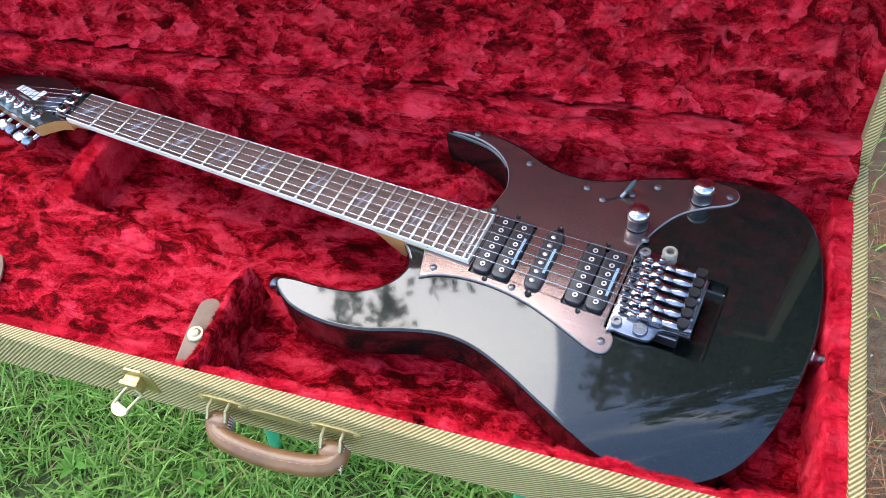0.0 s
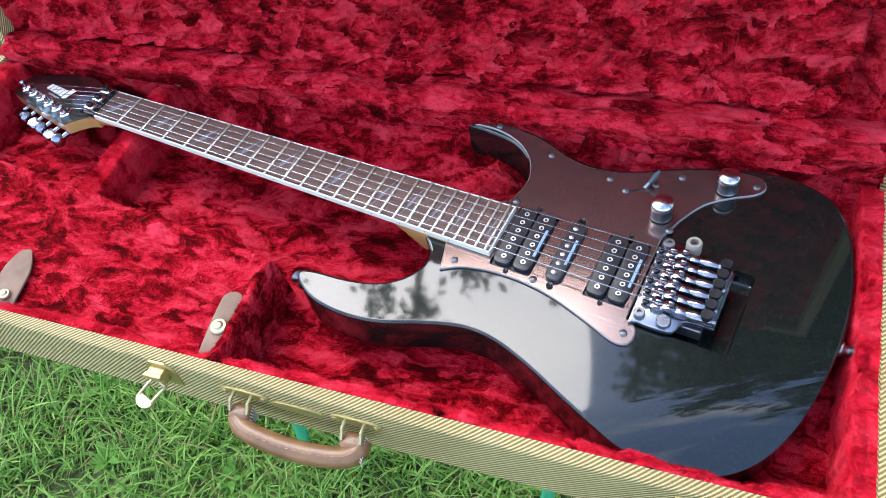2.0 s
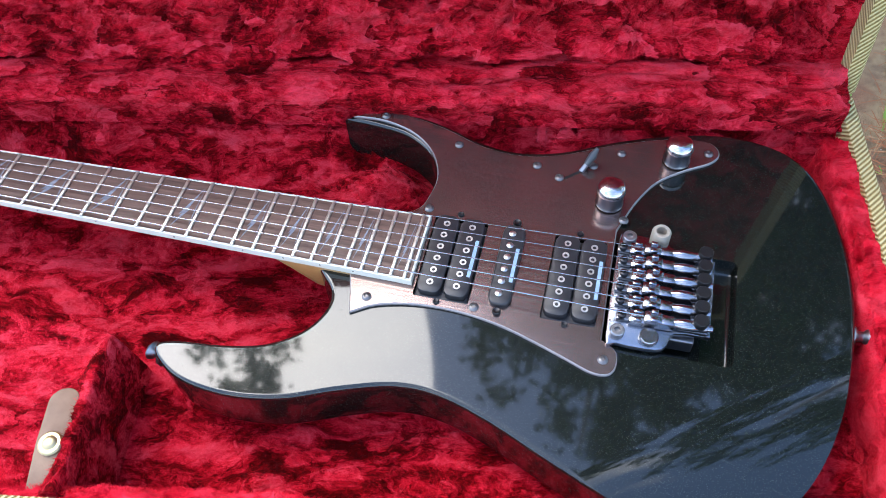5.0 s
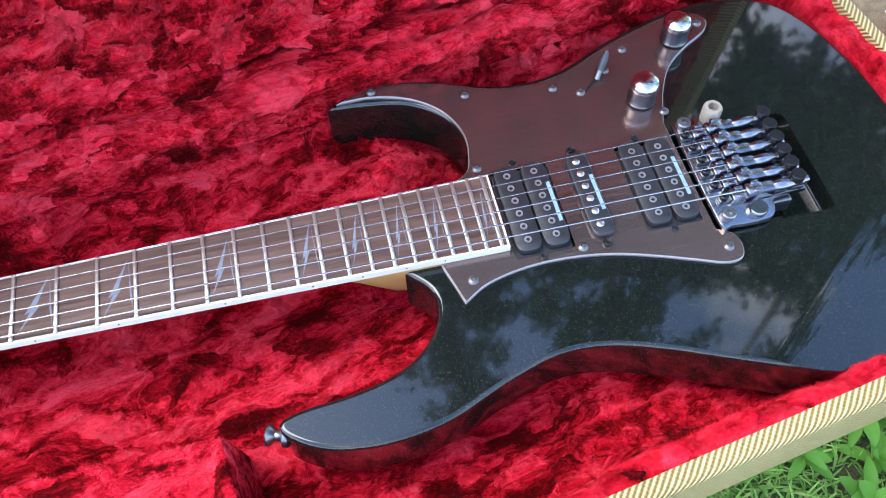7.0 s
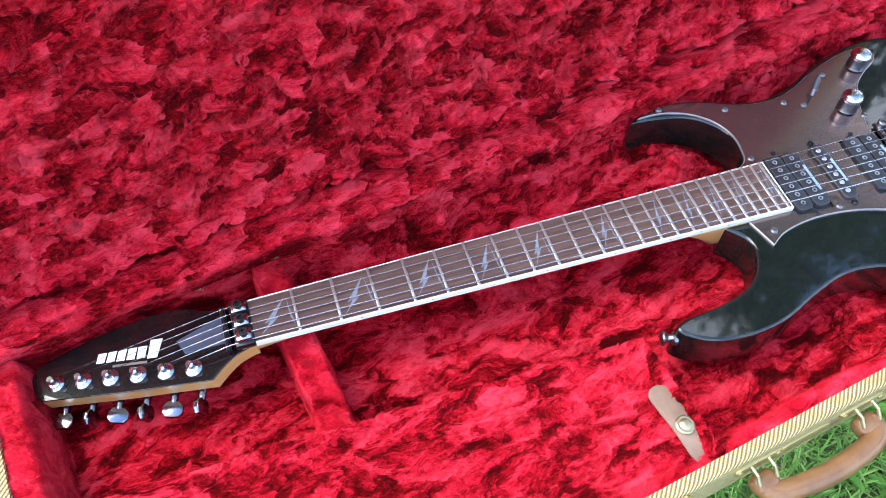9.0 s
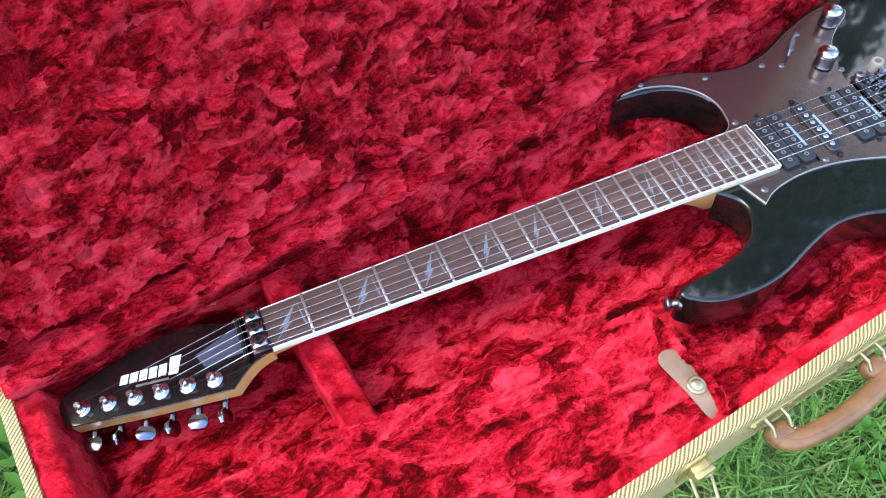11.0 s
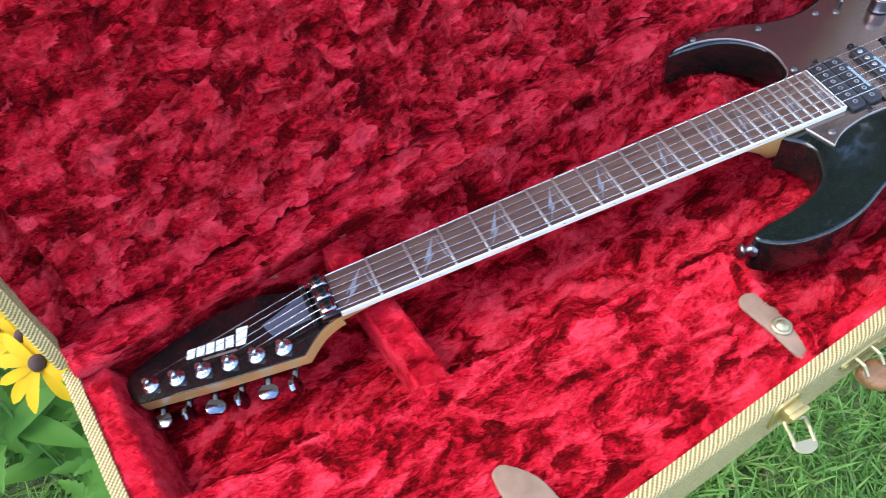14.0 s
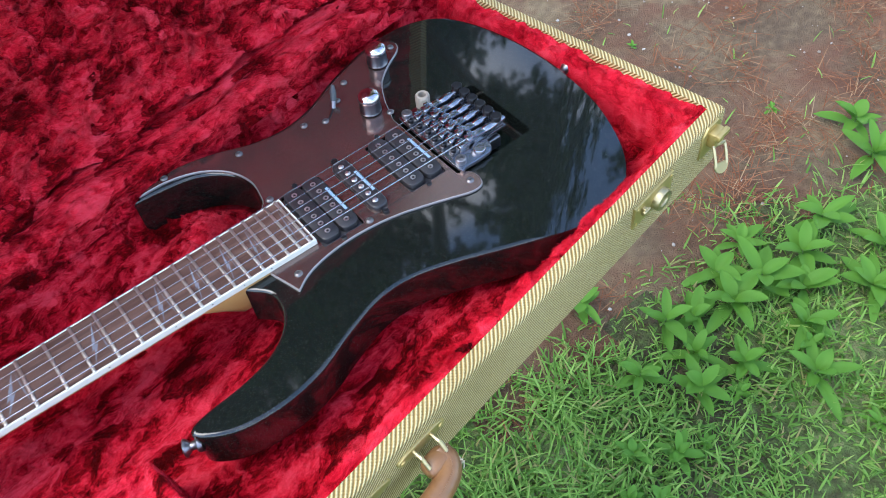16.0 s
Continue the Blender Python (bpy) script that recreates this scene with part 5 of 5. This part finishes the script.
def make_buttons():
    for at, way, name in (((0.3375, -0.1080, -0.0260), (-1, 0.35, 0.0), "strap_button"), ((0.7785, 0.0010, -0.0190), (1, -0.05, 0.1), "strap_button")):
        m = Matrix.Translation(at) @ Vector(way).to_track_quat("Z", "Y").to_matrix().to_4x4()
        bm = bmesh.new()
        lathe(bm, [(0.0062, -0.001), (0.0062, 0.0020), (0.0035, 0.0040), (0.0033, 0.0070), (0.0060, 0.0095), (0.0068, 0.0110), (0.0060, 0.0122), (0.0020, 0.0126)], m, 20)
        part(name, bm, STEEL, guitar, "small grey metal strap button", smooth=50)


make_buttons()


# ---- plants ----
def leaf(length, width, fold=0.25, droop=0.35, serrate=0.0, cells=7, broad=False):
    """A leaf blade along +x, folded at the midrib and drooping to its tip."""
    verts, faces = [], []
    for i in range(cells + 1):
        s = i / cells
        w = width * (math.sin(math.pi * min(1, 0.05 + 0.95 * s)) ** 0.65) * (0.8 + 0.25 * s if broad else 1.15 - 0.5 * s)
        if serrate:
            w *= 1 - serrate * (i % 2)
        z = -droop * length * s * s
        x = length * s
        verts += [(x, -w, z + fold * w), (x, -w * 0.5, z + 0.3 * fold * w), (x, 0, z), (x, w * 0.5, z + 0.3 * fold * w), (x, w, z + fold * w)]
    for i in range(cells):
        for k in range(4):
            a = i * 5 + k
            faces.append((a, a + 1, a + 6, a + 5))
    return verts, faces


def leaf_part(name, parent, mat, root, azimuth, rise, length, width, **shape):
    v, f = leaf(length, width, **shape)
    ob = part(name, (v, f), mat, parent, smooth=180)
    ob.matrix_local = Matrix.Translation(root) @ pose(0, 0, 0, 0, 0, azimuth) @ pose(0, 0, 0, 0, -rise, 0)
    return ob


def make_weed(x, y, size, rng):
    """A rosette of broad leaves round a short stem; size is the length of a leaf."""
    w = thing("broadleaf_weed", pose(x, y, 0.0, 0, 0, rng.uniform(0, 360)), "low light green broadleaf weed in the lawn", "weed", group="weeds in the lawn")
    tall = size * rng.uniform(0.25, 0.5)
    bm = bmesh.new()
    tube(bm, [(0, 0, -0.004), (size * 0.03, 0, tall * 0.6), (size * 0.05, size * 0.03, tall)], [0.0022, 0.0018, 0.0012], 6)
    part("stem", bm, STEM, w, smooth=180)
    n = rng.randint(7, 10)
    for k in range(n):
        q = 0.15 + 0.85 * (k + 1) / n
        rise = 15 + 50 * q * rng.uniform(0.6, 1.1)
        leaf_part("leaf", w, WEED_LEAF, (size * 0.05 * q, size * 0.03 * q, tall * q), k * 137.5 + rng.uniform(-25, 25), rise, size * rng.uniform(0.6, 1.05) * (1.1 - 0.35 * q), size * rng.uniform(0.13, 0.2), droop=rng.uniform(0.2, 0.6), fold=rng.uniform(0.15, 0.5), cells=8, broad=True)


weed_rng = random.Random(5)
for wx, wy, ws in ((1.02, 0.15, 0.07), (1.11, 0.02, 0.075), (1.16, -0.01, 0.07), (1.24, -0.03, 0.09), (1.31, -0.03, 0.10), (1.27, 0.03, 0.08), (0.99, -0.03, 0.065), (1.05, -0.11, 0.075), (1.10, -0.06, 0.07), (1.22, -0.22, 0.08), (1.30, -0.15, 0.08), (1.36, -0.10, 0.08), (0.88, -0.12, 0.05), (0.93, -0.17, 0.05), (1.15, -0.13, 0.06), (1.42, -0.05, 0.09), (1.46, -0.18, 0.08), (1.52, -0.02, 0.09), (1.56, -0.14, 0.08), (1.36, 0.05, 0.06), (1.75, 0.02, 0.09), (1.80, 0.10, 0.08), (1.72, 0.25, 0.025), (1.66, 0.62, 0.02), (-0.30, -0.22, 0.05), (-0.05, -0.15, 0.05), (0.15, -0.25, 0.05), (-0.42, -0.10, 0.05)):
    make_weed(wx, wy, ws, weed_rng)
for k in range(26):
    make_weed(weed_rng.uniform(0.80, 1.75), weed_rng.uniform(-0.70, -0.15), weed_rng.uniform(0.025, 0.045), weed_rng)


def make_flower(x, y, z, r, tip, azimuth, rng):
    """A daisy-like bloom on its stem; the root stands on the ground."""
    root = (x + rng.uniform(-0.06, 0.02), y + rng.uniform(0.0, 0.06), 0)
    f = thing("black_eyed_susan", Matrix.Translation(root), "yellow coneflower with a dark brown eye on a green stem", "flower", group="yellow flowers beside the case")
    top = Vector((x, y, z)) - Vector(root)
    bm = bmesh.new()
    tube(bm, curve([(0, 0, 0), (top.x * 0.3, top.y * 0.3, top.z * 0.5), (top.x, top.y, top.z - 0.006)], 5, False), 0.0022, 7)
    part("stem", bm, STEM, f, smooth=180)
    m = Matrix.Translation(top) @ pose(0, 0, 0, 0, 0, azimuth) @ pose(0, 0, 0, tip)
    bm = bmesh.new()
    lathe(bm, [(r * 0.17, -0.003), (r * 0.20, 0.002), (r * 0.17, 0.007), (r * 0.10, 0.0105), (r * 0.03, 0.0115)], m, 18)
    part("cone", bm, CONE, f, "dark brown seed cone", smooth=60)
    n = rng.randint(11, 13)
    for k in range(n):
        verts, faces = [], []
        length, width = r * rng.uniform(0.80, 0.98), r * rng.uniform(0.145, 0.18)
        for i in range(7):
            s = i / 6
            w = width * (0.45 + 1.1 * s - 1.25 * s**3.2) if i < 6 else width * 0.12
            zz = 0.12 * r * math.sin(2.2 * s) - 0.25 * r * s * s
            verts += [(r * 0.13 + length * s, -w, zz + 0.12 * w), (r * 0.13 + length * s, 0, zz - 0.10 * w), (r * 0.13 + length * s, w, zz + 0.12 * w)]
        for i in range(6):
            for j in range(2):
                a = i * 3 + j
                faces.append((a, a + 1, a + 4, a + 3))
        p = part("petal", (verts, faces), PETAL, f, smooth=180)
        p.matrix_local = m @ pose(0, 0, 0, 0, 0, k * 360 / n + rng.uniform(-5, 5)) @ pose(0, 0, 0, rng.uniform(-12, 12), rng.uniform(-6, 10), 0)
    for k in range(3):
        s = rng.uniform(0.3, 0.75)
        leaf_part("leaf", f, GARDEN_LEAF, (top.x * 0.3 * s * 2 * 0.9, top.y * 0.3 * s * 2 * 0.9, top.z * s), rng.uniform(0, 360), rng.uniform(0, 35), rng.uniform(0.08, 0.13), rng.uniform(0.018, 0.028))


flower_rng = random.Random(9)
for fx, fy, fz, fr, ftip, faz in ((-0.313, 0.199, 0.632, 0.050, 28, -15), (-0.335, 0.262, 0.610, 0.042, 20, 30), (-0.330, 0.350, 0.612, 0.043, 30, 10), (-0.375, 0.500, 0.630, 0.040, 35, -20), (-0.420, 0.300, 0.600, 0.045, 25, 60), (-0.372, 0.300, 0.596, 0.040, 35, 10), (-0.400, 0.410, 0.640, 0.045, 35, -30), (-0.470, 0.420, 0.620, 0.042, 30, 20)):
    make_flower(fx, fy, fz, fr, ftip, faz, flower_rng)


def make_bush(x, y, tall, count, lobed, rng):
    b = thing("garden_plant", pose(x, y, 0), "leafy green garden plant growing beside the case", "plant", group="plants in the flower bed")
    for s in range(5):
        a = rng.uniform(0, 2 * math.pi)
        tip = Vector((0.12 * math.cos(a), 0.12 * math.sin(a), tall * rng.uniform(0.75, 1.0)))
        bm = bmesh.new()
        tube(bm, curve([(0.02 * math.cos(a), 0.02 * math.sin(a), 0), (tip.x * 0.4, tip.y * 0.4, tip.z * 0.6), tip], 4, False), 0.0025, 6)
        part("stem", bm, STEM, b, smooth=180)
        for k in range(count):
            q = 0.3 + 0.7 * (k + 1) / count
            size = rng.uniform(0.06, 0.11)
            root = (tip.x * q * q, tip.y * q * q, tip.z * q)
            if lobed:
                az, rise = rng.uniform(0, 360), rng.uniform(-5, 40)
                for d, l in ((0, 1.0), (42, 0.72), (-42, 0.72), (85, 0.4), (-85, 0.4)):
                    leaf_part("leaf", b, GARDEN_LEAF, root, az + d, rise, size * 0.8 * l, size * 0.16 * l, serrate=0.35, cells=11)
            else:
                leaf_part("leaf", b, GARDEN_LEAF, root, rng.uniform(0, 360), rng.uniform(-5, 40), size * 1.0, size * 0.20, serrate=0.12, cells=9)


bush_rng = random.Random(21)
for bx, by, bt, bc, bl in ((-0.42, 0.30, 0.42, 6, True), (-0.52, 0.42, 0.48, 6, True), (-0.48, 0.60, 0.50, 6, True), (-0.36, 0.44, 0.38, 5, False), (-0.62, 0.32, 0.36, 6, True), (-0.60, 0.62, 0.50, 6, False), (-0.44, 0.85, 0.50, 6, True), (-0.70, 0.52, 0.45, 6, True), (-0.40, 0.16, 0.24, 5, False), (-0.60, 0.95, 0.5, 6, True), (-0.34, 0.68, 0.46, 6, False), (-0.85, 0.75, 0.5, 6, True)):
    make_bush(bx, by, bt, bc, bl, bush_rng)


# ---- trees round the lawn, seen in the lacquer ----
def make_tree(x, y, tall, spread, clumps, seed, low=0.35):
    rng = np.random.RandomState(seed)
    t = thing("tree", pose(x, y, 0), "tall dark green shade tree at the edge of the lawn", "tree", group="trees round the lawn")
    bm = bmesh.new()
    tube(bm, [(0, 0, -0.05), (0.05, 0.02, tall * 0.2), (-0.04, 0.06, tall * 0.5), (0.05, 0.0, tall * 0.9)], [0.20, 0.16, 0.11, 0.03], 12)
    ends = []
    for k in range(11):
        a, e = k * 2.4, rng.uniform(0.15, 0.7)
        z0 = tall * (low + 0.5 * k / 11)
        tip = np.array([spread * rng.uniform(0.6, 1) * math.cos(a), spread * rng.uniform(0.6, 1) * math.sin(a), z0 + spread * e])
        tube(bm, [(0, 0, z0), (tip[0] * 0.5, tip[1] * 0.5, z0 + (tip[2] - z0) * 0.65), tip.tolist()], [0.07, 0.04, 0.012], 7)
        ends.append((np.array([0, 0, z0]), tip))
    part("trunk", bm, BARK, t, smooth=180)
    pts = []
    for k in range(clumps):
        a, b = ends[k % len(ends)]
        s = rng.uniform(0.35, 1.08)
        c = a + (b - a) * s + rng.randn(3) * spread * 0.13
        pts.append(c + rng.randn(60, 3) * spread * 0.044)
    p = np.concatenate(pts)
    n = len(p)
    d, q = rng.randn(n, 3), rng.randn(n, 3)
    d /= np.linalg.norm(d, axis=1, keepdims=True)
    q = np.cross(d, q)
    q /= np.linalg.norm(q, axis=1, keepdims=True)
    size = (0.09 + 0.09 * rng.rand(n))[:, None]
    v = np.stack([p, p + d * size * 0.5 + q * size * 0.32, p + d * size, p + d * size * 0.5 - q * size * 0.32], 1).reshape(-1, 3)
    fast_mesh("crown", v, np.arange(n * 4).reshape(-1, 4), TREE_LEAF, t)


for tree_az, tree_far, tree_tall, tree_spread, tree_clumps, tree_seed, tree_low in ((56, 6.0, 17.5, 2.8, 300, 1, 0.2), (86, 5.6, 16.5, 2.4, 360, 2, 0.22), (82, 6.4, 16.5, 2.1, 240, 8, 0.22), (36, 7.2, 16.5, 2.9, 330, 3, 0.2), (74, 8.0, 18.5, 3.2, 250, 4, 0.25), (130, 6.4, 9.4, 2.3, 110, 5, 0.42), (8, 9.0, 8.0, 2.6, 260, 6, 0.1), (150, 9.5, 9.0, 2.8, 260, 7, 0.1)):
    make_tree(0.6 + tree_far * math.cos(radians(tree_az)), tree_far * math.sin(radians(tree_az)), tree_tall, tree_spread, tree_clumps, tree_seed, tree_low)
